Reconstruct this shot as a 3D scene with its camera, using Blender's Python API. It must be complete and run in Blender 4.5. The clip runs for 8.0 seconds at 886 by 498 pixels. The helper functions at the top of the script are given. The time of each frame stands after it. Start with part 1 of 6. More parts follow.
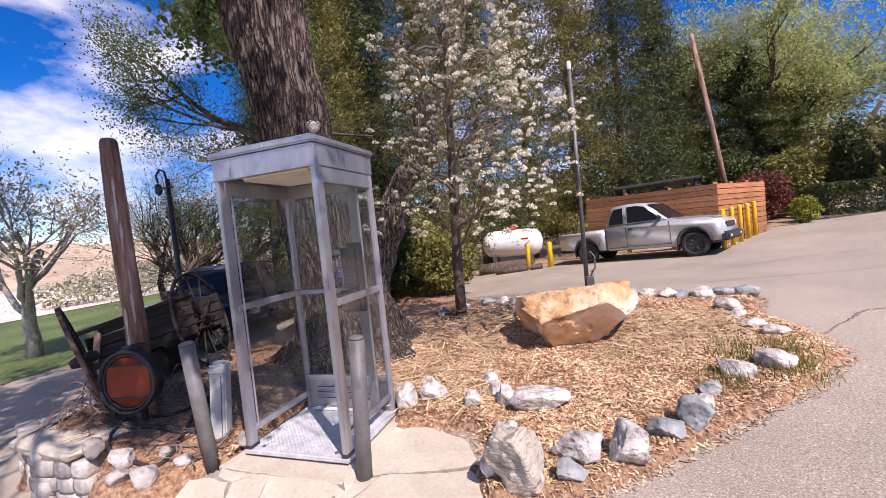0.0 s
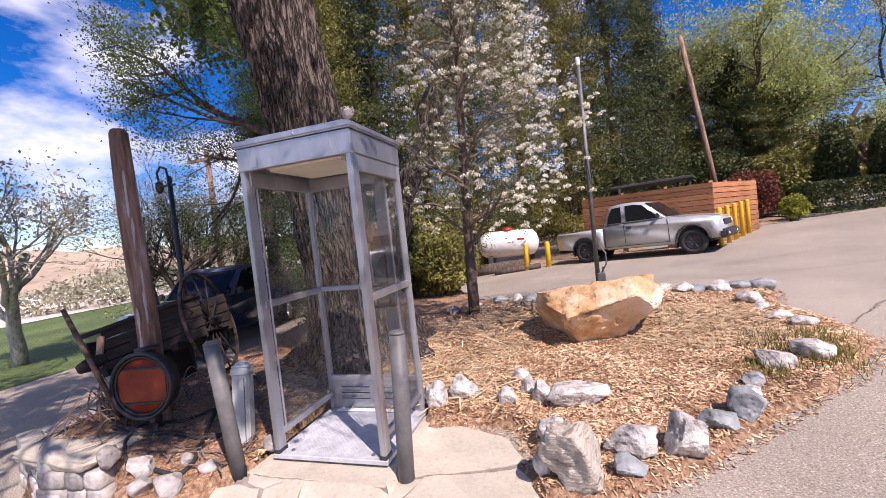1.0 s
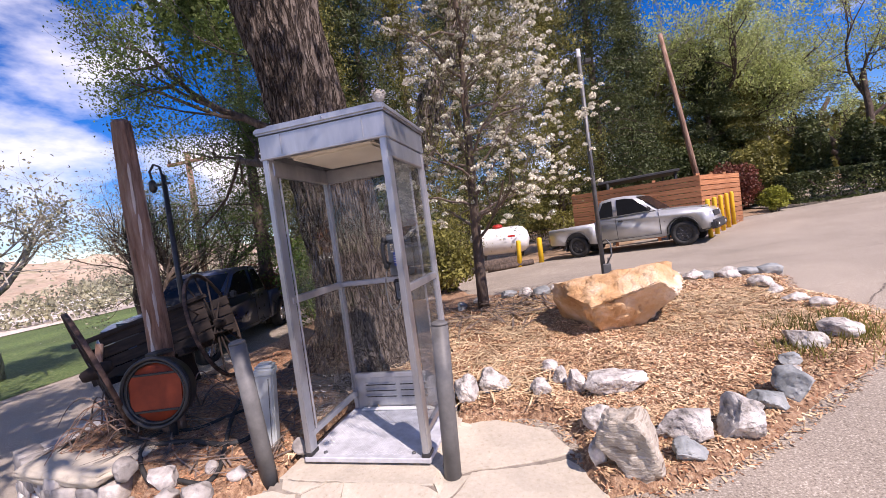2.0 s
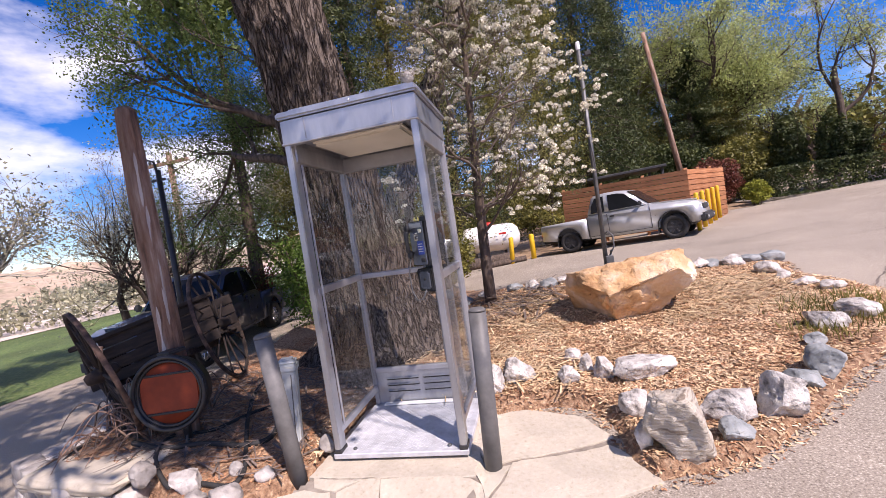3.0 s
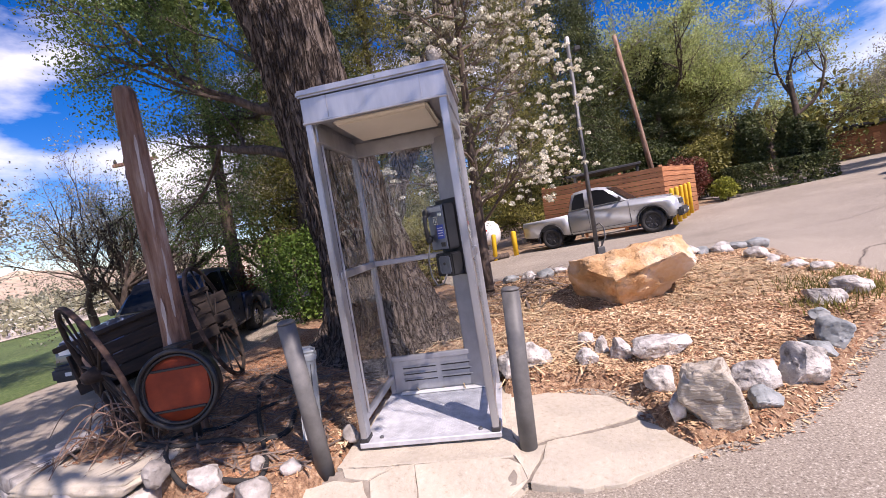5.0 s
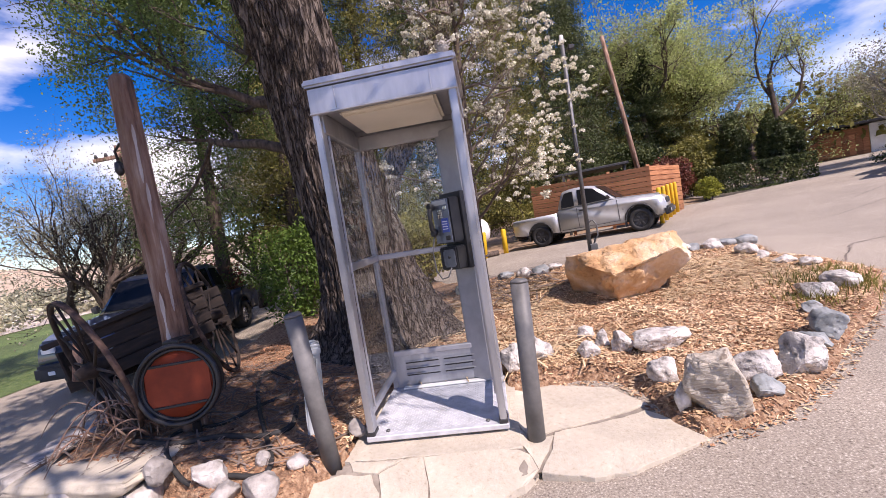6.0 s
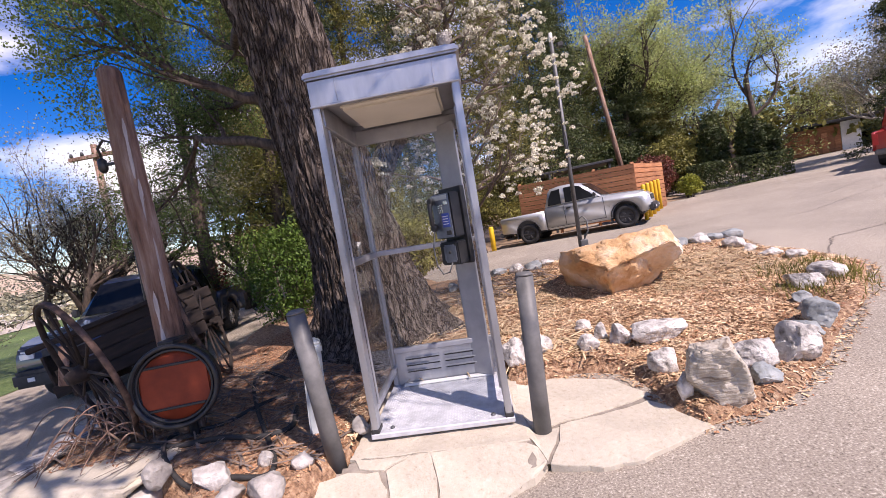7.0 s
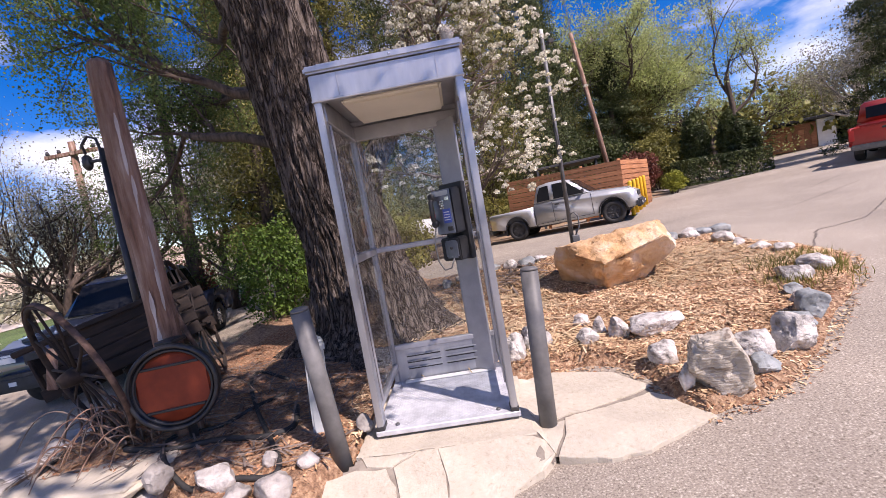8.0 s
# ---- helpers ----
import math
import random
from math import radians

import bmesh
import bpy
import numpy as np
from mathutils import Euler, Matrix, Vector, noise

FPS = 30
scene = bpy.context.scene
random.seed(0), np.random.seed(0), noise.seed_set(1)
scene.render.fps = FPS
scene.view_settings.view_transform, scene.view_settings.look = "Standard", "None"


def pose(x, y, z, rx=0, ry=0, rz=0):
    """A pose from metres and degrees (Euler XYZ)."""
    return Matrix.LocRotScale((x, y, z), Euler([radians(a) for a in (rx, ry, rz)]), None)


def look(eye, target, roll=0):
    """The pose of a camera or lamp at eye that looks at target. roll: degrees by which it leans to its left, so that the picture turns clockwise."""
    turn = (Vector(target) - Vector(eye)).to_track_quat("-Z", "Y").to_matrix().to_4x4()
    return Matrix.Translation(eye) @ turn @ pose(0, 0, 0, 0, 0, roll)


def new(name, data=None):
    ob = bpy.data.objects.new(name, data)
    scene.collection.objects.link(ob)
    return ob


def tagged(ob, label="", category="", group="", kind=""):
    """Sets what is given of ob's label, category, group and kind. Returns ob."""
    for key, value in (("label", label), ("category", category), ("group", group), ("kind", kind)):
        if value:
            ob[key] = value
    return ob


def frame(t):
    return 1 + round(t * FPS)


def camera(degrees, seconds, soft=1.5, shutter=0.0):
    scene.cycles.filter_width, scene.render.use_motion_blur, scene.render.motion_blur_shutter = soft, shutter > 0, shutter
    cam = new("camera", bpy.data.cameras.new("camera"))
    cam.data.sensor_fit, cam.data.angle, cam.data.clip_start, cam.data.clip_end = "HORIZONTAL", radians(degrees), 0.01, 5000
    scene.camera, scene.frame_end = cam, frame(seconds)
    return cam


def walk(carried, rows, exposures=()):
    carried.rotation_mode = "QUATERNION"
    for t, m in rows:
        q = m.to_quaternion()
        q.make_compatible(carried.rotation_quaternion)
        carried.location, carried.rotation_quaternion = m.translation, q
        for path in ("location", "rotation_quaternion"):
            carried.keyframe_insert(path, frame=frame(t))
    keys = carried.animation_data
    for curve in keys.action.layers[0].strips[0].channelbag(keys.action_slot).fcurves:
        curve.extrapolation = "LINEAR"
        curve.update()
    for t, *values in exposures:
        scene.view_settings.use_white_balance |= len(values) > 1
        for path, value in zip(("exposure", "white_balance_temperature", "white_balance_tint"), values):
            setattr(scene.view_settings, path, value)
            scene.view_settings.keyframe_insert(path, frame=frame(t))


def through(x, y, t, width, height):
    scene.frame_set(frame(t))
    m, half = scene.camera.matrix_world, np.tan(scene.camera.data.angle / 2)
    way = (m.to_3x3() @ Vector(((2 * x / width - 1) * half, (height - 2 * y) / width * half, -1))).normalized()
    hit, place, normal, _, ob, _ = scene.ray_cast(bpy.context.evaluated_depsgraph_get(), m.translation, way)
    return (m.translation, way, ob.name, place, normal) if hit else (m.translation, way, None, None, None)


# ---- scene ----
cam = camera(93.6, 8.0, soft=0.3)
PATH = [
    (0, (0.01, 0.133, 1.518), (-0.642, 2.022, 1.43), -5.7),
    (0.5, (-0.181, 0.125, 1.489), (-0.806, 2.023, 1.409), -5.9),
    (1, (-0.371, 0.12, 1.466), (-0.962, 2.029, 1.388), -6.2),
    (1.5, (-0.566, 0.116, 1.443), (-1.114, 2.038, 1.364), -6.9),
    (3, (-1.09, 0.107, 1.363), (-1.517, 2.059, 1.274), -8.6),
    (3.5, (-1.206, 0.103, 1.341), (-1.596, 2.062, 1.252), -8.9),
    (4, (-1.299, 0.099, 1.319), (-1.657, 2.065, 1.229), -9.2),
    (4.5, (-1.375, 0.089, 1.299), (-1.703, 2.059, 1.206), -9.4),
    (6, (-1.587, 0.06, 1.267), (-1.821, 2.043, 1.152), -9.1),
    (6.5, (-1.646, 0.06, 1.259), (-1.844, 2.046, 1.138), -9.4),
    (7, (-1.706, 0.061, 1.255), (-1.869, 2.05, 1.125), -9.6),
    (7.5, (-1.75, 0.066, 1.263), (-1.883, 2.057, 1.124), -9.7),
    (8, (-1.816, 0.064, 1.261), (-1.916, 2.055, 1.108), -10.0),
]
walk(cam, [(t, look(eye, target, roll)) for t, eye, target, roll in PATH],
     exposures=[(0, 0.42, 6750, 27), (8, 0.46, 6750, 27)])

# ---- light ----
SUN_AZ, SUN_EL = math.atan2(0.76, -0.65), radians(50)      # bearing from +y towards +x, height
world = bpy.data.worlds.new("sky")
scene.world = world
world.use_nodes = True
wn, wl = world.node_tree.nodes, world.node_tree.links
wn.clear()
w_out, w_bg, w_sky = wn.new("ShaderNodeOutputWorld"), wn.new("ShaderNodeBackground"), wn.new("ShaderNodeTexSky")
w_sky.sky_type, w_sky.sun_disc = "NISHITA", False
w_sky.sun_elevation, w_sky.sun_rotation = SUN_EL, SUN_AZ
w_sky.altitude, w_sky.air_density, w_sky.dust_density, w_sky.ozone_density = 900, 1.0, 0.3, 2.5
w_co, w_map, w_noise, w_ramp, w_mix = (wn.new("ShaderNodeTexCoord"), wn.new("ShaderNodeMapping"), wn.new("ShaderNodeTexNoise"),
                                       wn.new("ShaderNodeValToRGB"), wn.new("ShaderNodeMix"))
w_map.inputs["Scale"].default_value = (1.0, 1.0, 2.4)
w_map.inputs["Location"].default_value = (0.35, 0.1, 0.0)
w_noise.inputs["Scale"].default_value, w_noise.inputs["Detail"].default_value, w_noise.inputs["Roughness"].default_value = 2.1, 7, 0.55
w_ramp.color_ramp.elements[0].position, w_ramp.color_ramp.elements[1].position = 0.50, 0.66
w_mix.data_type = "RGBA"
w_mix.inputs["B"].default_value = (10.5, 10.8, 11.2, 1)
w_sat = wn.new("ShaderNodeHueSaturation")
w_sat.inputs["Hue"].default_value, w_sat.inputs["Saturation"].default_value, w_sat.inputs["Value"].default_value = 0.515, 1.5, 1.2
wl.new(w_co.outputs["Generated"], w_map.inputs["Vector"])
wl.new(w_map.outputs["Vector"], w_noise.inputs["Vector"])
wl.new(w_noise.outputs["Fac"], w_ramp.inputs["Fac"])
wl.new(w_ramp.outputs["Color"], w_mix.inputs["Factor"])
wl.new(w_sky.outputs["Color"], w_sat.inputs["Color"])
wl.new(w_sat.outputs["Color"], w_mix.inputs["A"])
wl.new(w_mix.outputs["Result"], w_bg.inputs["Color"])
w_bg.inputs["Strength"].default_value = 0.1
wl.new(w_bg.outputs["Background"], w_out.inputs["Surface"])
sun = new("sun", bpy.data.lights.new("sun", "SUN"))
sun.data.energy, sun.data.angle, sun.data.color = 5.0, radians(0.53), (1.0, 0.95, 0.88)
sun_dir = Vector((math.sin(SUN_AZ) * math.cos(SUN_EL), math.cos(SUN_AZ) * math.cos(SUN_EL), math.sin(SUN_EL)))
sun.matrix_world = look(sun_dir * 40, (0, 0, 0))


# ---- materials ----
def mat(name, cols, scale=6.0, rough=0.8, metal=0.0, bump=0.3, bscale=None, stretch=(1, 1, 1), rand=0.0, island=0.0, big=0.25, bigscale=0.8,
        spec=0.5, coat=0.0, dist=0.01, tight=0.36):
    """A procedural surface: fine grain over two or more colours, a broad drift of brightness, and relief."""
    m = bpy.data.materials.new(name)
    m.use_nodes = True
    n, l = m.node_tree.nodes, m.node_tree.links
    b = n["Principled BSDF"]
    b.inputs["Roughness"].default_value, b.inputs["Metallic"].default_value = rough, metal
    b.inputs["Specular IOR Level"].default_value = spec
    b.inputs["Coat Weight"].default_value = coat
    co, mp = n.new("ShaderNodeTexCoord"), n.new("ShaderNodeMapping")
    mp.inputs["Scale"].default_value = stretch
    l.new(co.outputs["Object"], mp.inputs["Vector"])
    fine, broad, rel = n.new("ShaderNodeTexNoise"), n.new("ShaderNodeTexNoise"), n.new("ShaderNodeTexNoise")
    for t, s, d in ((fine, scale, 8), (broad, bigscale, 3), (rel, bscale or scale * 2, 6)):
        t.inputs["Scale"].default_value, t.inputs["Detail"].default_value, t.inputs["Roughness"].default_value = s, d, 0.62
        l.new(mp.outputs["Vector"], t.inputs["Vector"])
    ramp = n.new("ShaderNodeValToRGB")
    els = ramp.color_ramp.elements
    while len(els) < len(cols):
        els.new(0.5)
    for i, c in enumerate(cols):
        els[i].position = 0.5 - tight / 2 + tight * i / max(1, len(cols) - 1)
        els[i].color = (*c, 1)
    l.new(fine.outputs["Fac"], ramp.inputs["Fac"])
    hsv = n.new("ShaderNodeHueSaturation")
    l.new(ramp.outputs["Color"], hsv.inputs["Color"])
    rng = n.new("ShaderNodeMapRange")
    rng.inputs["From Min"].default_value, rng.inputs["From Max"].default_value = 0.3, 0.7
    rng.inputs["To Min"].default_value, rng.inputs["To Max"].default_value = 1 - big, 1 + big
    l.new(broad.outputs["Fac"], rng.inputs["Value"])
    val = rng.outputs["Result"]
    for amount, kind in ((rand, "ShaderNodeObjectInfo"), (island, "ShaderNodeNewGeometry")):
        if amount:
            src = n.new(kind)
            r2, mu = n.new("ShaderNodeMapRange"), n.new("ShaderNodeMath")
            r2.inputs["To Min"].default_value, r2.inputs["To Max"].default_value = 1 - amount, 1 + amount
            l.new(src.outputs["Random" if kind == "ShaderNodeObjectInfo" else "Random Per Island"], r2.inputs["Value"])
            mu.operation = "MULTIPLY"
            l.new(val, mu.inputs[0]), l.new(r2.outputs["Result"], mu.inputs[1])
            val = mu.outputs["Value"]
    l.new(val, hsv.inputs["Value"])
    l.new(hsv.outputs["Color"], b.inputs["Base Color"])
    rr = n.new("ShaderNodeMapRange")
    rr.inputs["To Min"].default_value, rr.inputs["To Max"].default_value = max(0.02, rough - 0.12), min(1, rough + 0.12)
    l.new(rel.outputs["Fac"], rr.inputs["Value"])
    l.new(rr.outputs["Result"], b.inputs["Roughness"])
    if bump:
        bp = n.new("ShaderNodeBump")
        bp.inputs["Strength"].default_value, bp.inputs["Distance"].default_value = bump, dist
        l.new(rel.outputs["Fac"], bp.inputs["Height"])
        l.new(bp.outputs["Normal"], b.inputs["Normal"])
    return m


def leaf_mat(name, cols, through=0.35, rough=0.55):
    """Thin leaves: many shades, with light coming through."""
    m = mat(name, cols, scale=1.2, rough=rough, bump=0, island=0.4, big=0.3, bigscale=0.35, spec=0.3)
    n, l = m.node_tree.nodes, m.node_tree.links
    b, out = n["Principled BSDF"], n["Material Output"]
    tr, mx = n.new("ShaderNodeBsdfTranslucent"), n.new("ShaderNodeMixShader")
    mx.inputs["Fac"].default_value = through
    l.new(b.inputs["Base Color"].links[0].from_socket, tr.inputs["Color"])
    l.new(b.outputs["BSDF"], mx.inputs[1]), l.new(tr.outputs["BSDF"], mx.inputs[2])
    l.new(mx.outputs["Shader"], out.inputs["Surface"])
    return m


def glass_mat(name, tint=(0.97, 0.98, 0.98), dirt=0.03):
    """A thin dusty pane."""
    m = bpy.data.materials.new(name)
    m.use_nodes = True
    n, l = m.node_tree.nodes, m.node_tree.links
    n.remove(n["Principled BSDF"])
    out = n["Material Output"]
    tr, gl, df, fr = n.new("ShaderNodeBsdfTransparent"), n.new("ShaderNodeBsdfGlossy"), n.new("ShaderNodeBsdfDiffuse"), n.new("ShaderNodeLayerWeight")
    tr.inputs["Color"].default_value = (*tint, 1)
    gl.inputs["Roughness"].default_value = 0.02
    df.inputs["Color"].default_value = (0.45, 0.43, 0.40, 1)
    fr.inputs["Blend"].default_value = 0.5
    pw, gain = n.new("ShaderNodeMath"), n.new("ShaderNodeMath")
    pw.operation, gain.operation = "POWER", "MULTIPLY_ADD"
    pw.inputs[1].default_value, gain.inputs[1].default_value, gain.inputs[2].default_value = 4, 0.5, 0.03
    l.new(fr.outputs["Facing"], pw.inputs[0]), l.new(pw.outputs[0], gain.inputs[0])
    no, rp = n.new("ShaderNodeTexNoise"), n.new("ShaderNodeMapRange")
    no.inputs["Scale"].default_value, no.inputs["Detail"].default_value = 3.5, 8
    co = n.new("ShaderNodeTexCoord")
    l.new(co.outputs["Object"], no.inputs["Vector"])
    rp.inputs["From Min"].default_value, rp.inputs["From Max"].default_value = 0.35, 0.8
    rp.inputs["To Min"].default_value, rp.inputs["To Max"].default_value = dirt * 0.3, dirt * 1.6
    l.new(no.outputs["Fac"], rp.inputs["Value"])
    m1, m2 = n.new("ShaderNodeMixShader"), n.new("ShaderNodeMixShader")
    l.new(gain.outputs[0], m1.inputs["Fac"]), l.new(tr.outputs["BSDF"], m1.inputs[1]), l.new(gl.outputs["BSDF"], m1.inputs[2])
    l.new(rp.outputs["Result"], m2.inputs["Fac"]), l.new(m1.outputs["Shader"], m2.inputs[1]), l.new(df.outputs["BSDF"], m2.inputs[2])
    l.new(m2.outputs["Shader"], out.inputs["Surface"])
    return m


def bark_mat(name, furrow, plate, crest):
    """Old bark: long braided plates parted by dark furrows, with fine flaking."""
    m = bpy.data.materials.new(name)
    m.use_nodes = True
    n, l = m.node_tree.nodes, m.node_tree.links
    b = n["Principled BSDF"]
    b.inputs["Roughness"].default_value, b.inputs["Specular IOR Level"].default_value = 0.95, 0.2
    co, mp, flake_mp = n.new("ShaderNodeTexCoord"), n.new("ShaderNodeMapping"), n.new("ShaderNodeMapping")
    mp.inputs["Scale"].default_value, flake_mp.inputs["Scale"].default_value = (22, 22, 3.2), (44, 44, 14)
    ridge, flake, broad = n.new("ShaderNodeTexNoise"), n.new("ShaderNodeTexNoise"), n.new("ShaderNodeTexNoise")
    for t, sc, de, di in ((ridge, 1.0, 3, 0.35), (flake, 1.6, 6, 0.4), (broad, 0.9, 3, 0.0)):
        t.inputs["Scale"].default_value, t.inputs["Detail"].default_value, t.inputs["Distortion"].default_value = sc, de, di
    l.new(co.outputs["Object"], mp.inputs["Vector"]), l.new(co.outputs["Object"], flake_mp.inputs["Vector"])
    l.new(mp.outputs["Vector"], ridge.inputs["Vector"]), l.new(flake_mp.outputs["Vector"], flake.inputs["Vector"]), l.new(co.outputs["Object"], broad.inputs["Vector"])
    off, ab, hi, add = n.new("ShaderNodeMath"), n.new("ShaderNodeMath"), n.new("ShaderNodeMapRange"), n.new("ShaderNodeMath")
    off.operation, ab.operation, add.operation = "SUBTRACT", "ABSOLUTE", "MULTIPLY_ADD"
    off.inputs[1].default_value = 0.5
    l.new(ridge.outputs["Fac"], off.inputs[0]), l.new(off.outputs[0], ab.inputs[0]), l.new(ab.outputs[0], hi.inputs["Value"])
    hi.inputs["From Min"].default_value, hi.inputs["From Max"].default_value = 0.004, 0.11
    l.new(flake.outputs["Fac"], add.inputs[0]), l.new(hi.outputs["Result"], add.inputs[2])
    add.inputs[1].default_value = 0.55
    ramp = n.new("ShaderNodeValToRGB")
    els = ramp.color_ramp.elements
    els.new(0.5), els.new(0.6)
    for e, p, c in zip(els, (0.30, 0.52, 0.85, 1.0), (furrow, plate, plate, crest)):
        e.position, e.color = p, (*c, 1)
    scale = n.new("ShaderNodeMath")
    scale.operation = "MULTIPLY"
    scale.inputs[1].default_value = 0.72
    l.new(add.outputs[0], scale.inputs[0]), l.new(scale.outputs[0], ramp.inputs["Fac"])
    hsv, br = n.new("ShaderNodeHueSaturation"), n.new("ShaderNodeMapRange")
    br.inputs["From Min"].default_value, br.inputs["From Max"].default_value, br.inputs["To Min"].default_value, br.inputs["To Max"].default_value = 0.3, 0.7, 0.75, 1.25
    l.new(broad.outputs["Fac"], br.inputs["Value"]), l.new(br.outputs["Result"], hsv.inputs["Value"])
    l.new(ramp.outputs["Color"], hsv.inputs["Color"]), l.new(hsv.outputs["Color"], b.inputs["Base Color"])
    bp = n.new("ShaderNodeBump")
    bp.inputs["Strength"].default_value, bp.inputs["Distance"].default_value = 1.0, 0.03
    l.new(add.outputs[0], bp.inputs["Height"]), l.new(bp.outputs["Normal"], b.inputs["Normal"])
    return m


ASPHALT = mat("asphalt", [(0.125, 0.102, 0.078), (0.275, 0.232, 0.183), (0.34, 0.292, 0.232), (0.60, 0.54, 0.45)], 95, 0.92, bump=0.5, bscale=110, big=0.16, bigscale=0.6, tight=0.34)
DIRT = mat("dirt", [(0.16, 0.10, 0.06), (0.30, 0.20, 0.12), (0.42, 0.30, 0.2)], 9, 0.95, bump=0.8, bscale=40, big=0.25)
MULCH = mat("mulch", [(0.13, 0.065, 0.035), (0.36, 0.21, 0.12), (0.58, 0.40, 0.25)], 26, 0.95, bump=1.0, bscale=55, big=0.2, dist=0.03)
CHIP = mat("wood_chip", [(0.34, 0.20, 0.10), (0.60, 0.41, 0.24), (0.76, 0.58, 0.38)], 3, 0.9, bump=0.3, bscale=60, island=0.45, big=0.15)
CHIP_RED = mat("bark_chip", [(0.16, 0.07, 0.035), (0.34, 0.16, 0.08), (0.50, 0.29, 0.16)], 3, 0.9, bump=0.3, bscale=60, island=0.45, big=0.15)
STRAW = mat("straw", [(0.45, 0.32, 0.18), (0.66, 0.52, 0.33)], 5, 0.85, bump=0, island=0.35)
# greens lowered by a quarter: the trees' dappled shade is in the colour
LAWN = mat("lawn", [(0.03, 0.06, 0.012), (0.075, 0.12, 0.026), (0.15, 0.175, 0.06)], 14, 0.95, bump=0.8, bscale=60, big=0.35, bigscale=0.4)
ALU = mat("aluminium", [(0.32, 0.33, 0.36), (0.42, 0.43, 0.46), (0.53, 0.54, 0.56)], 5, 0.40, metal=0.8, bump=0.06, stretch=(1, 1, 0.25), big=0.08, bscale=30)
ALU_DULL = mat("dull_aluminium", [(0.34, 0.34, 0.36), (0.46, 0.46, 0.48)], 6, 0.5, metal=0.6, bump=0.06, big=0.1)
TREAD = mat("tread_plate", [(0.48, 0.49, 0.515), (0.65, 0.66, 0.69)], 12, 0.5, metal=0.3, bump=0.05, big=0.15, bigscale=3)
CREAM = mat("cream_diffuser", [(0.70, 0.64, 0.52), (0.80, 0.74, 0.62)], 3, 0.6, bump=0.02, big=0.06)
GLASS = glass_mat("dusty_glass", (0.88, 0.895, 0.90))
GREY_PAINT = mat("grey_paint", [(0.085, 0.083, 0.08), (0.125, 0.122, 0.118), (0.17, 0.165, 0.158)], 7, 0.55, bump=0.15, big=0.12, bigscale=3)
PALE_GREY = mat("pale_grey_plastic", [(0.38, 0.41, 0.41), (0.50, 0.53, 0.52)], 6, 0.6, bump=0.05, big=0.1, bigscale=3)
FLAG = mat("pale_flagstone", [(0.36, 0.30, 0.22), (0.47, 0.415, 0.325), (0.50, 0.445, 0.355), (0.57, 0.515, 0.425)], 34, 0.9, bump=0.5, bscale=70, big=0.13, bigscale=3, tight=0.5)
MORTAR = mat("sandy_mortar", [(0.17, 0.14, 0.11), (0.30, 0.26, 0.21)], 12, 0.95, bump=0.6, bscale=30)
CRACK = mat("dark_crack_fill", [(0.09, 0.072, 0.06), (0.17, 0.14, 0.115)], 20, 0.95, bump=0.3)
WALLSTONE = mat("wall_stone", [(0.20, 0.18, 0.16), (0.36, 0.33, 0.30), (0.48, 0.45, 0.41)], 8, 0.9, bump=0.7, bscale=20, rand=0.3, big=0.2, bigscale=3, dist=0.02)
GRANITE = mat("pale_granite", [(0.17, 0.155, 0.14), (0.43, 0.40, 0.365), (0.56, 0.53, 0.49), (0.66, 0.63, 0.59)], 13, 0.9, bump=0.9, bscale=34, rand=0.12, big=0.3, bigscale=4, dist=0.02)
GREYSTONE = mat("dark_grey_stone", [(0.13, 0.14, 0.14), (0.24, 0.26, 0.26), (0.33, 0.34, 0.33)], 7, 0.85, bump=0.5, bscale=24, rand=0.1, big=0.2, bigscale=3)
BANDED = mat("banded_gneiss", [(0.22, 0.175, 0.13), (0.50, 0.45, 0.37), (0.40, 0.35, 0.28), (0.66, 0.60, 0.51)], 7, 0.9, bump=1.0, bscale=10, stretch=(0.6, 0.6, 4.2), tight=0.26, big=0.15, dist=0.02)
BOULDER = mat("sandstone_boulder", [(0.34, 0.165, 0.07), (0.56, 0.33, 0.155), (0.62, 0.44, 0.28), (0.66, 0.57, 0.48)], 3.0, 0.92, bump=1.0, bscale=16, big=0.25, bigscale=1.6, dist=0.03, tight=0.42)
BARK = bark_mat("furrowed_bark", (0.035, 0.026, 0.021), (0.105, 0.083, 0.069), (0.20, 0.166, 0.142))
# lighter copy of the grey bark; sun missing on the leaning trunk is coloured in
BARK_SUNLIT = bark_mat("sunlit_furrowed_bark", (0.05, 0.04, 0.033), (0.26, 0.22, 0.185), (0.42, 0.37, 0.32))
BARK_DARK = mat("dark_bark", [(0.03, 0.022, 0.018), (0.09, 0.065, 0.05), (0.15, 0.11, 0.085)], 9, 0.95, bump=0.9, bscale=20, stretch=(2, 2, 0.5), big=0.2)
BARK_PALE = mat("pale_bark", [(0.16, 0.14, 0.12), (0.36, 0.33, 0.29), (0.5, 0.47, 0.42)], 9, 0.95, bump=0.7, bscale=20, stretch=(2, 2, 0.5), big=0.2)
TWIG = mat("twig_bark", [(0.10, 0.075, 0.06), (0.22, 0.17, 0.14)], 9, 0.95, bump=0)
OLDWOOD = mat("weathered_wood", [(0.07, 0.036, 0.024), (0.21, 0.115, 0.075), (0.29, 0.185, 0.135), (0.42, 0.32, 0.26)], 6, 0.9, bump=0.9, bscale=16, stretch=(2.5, 2.5, 0.3), big=0.35, bigscale=2, dist=0.02)
SILVERWOOD = mat("bare_grey_wood", [(0.30, 0.25, 0.22), (0.52, 0.46, 0.42)], 9, 0.9, bump=0.6, stretch=(3, 3, 0.3))
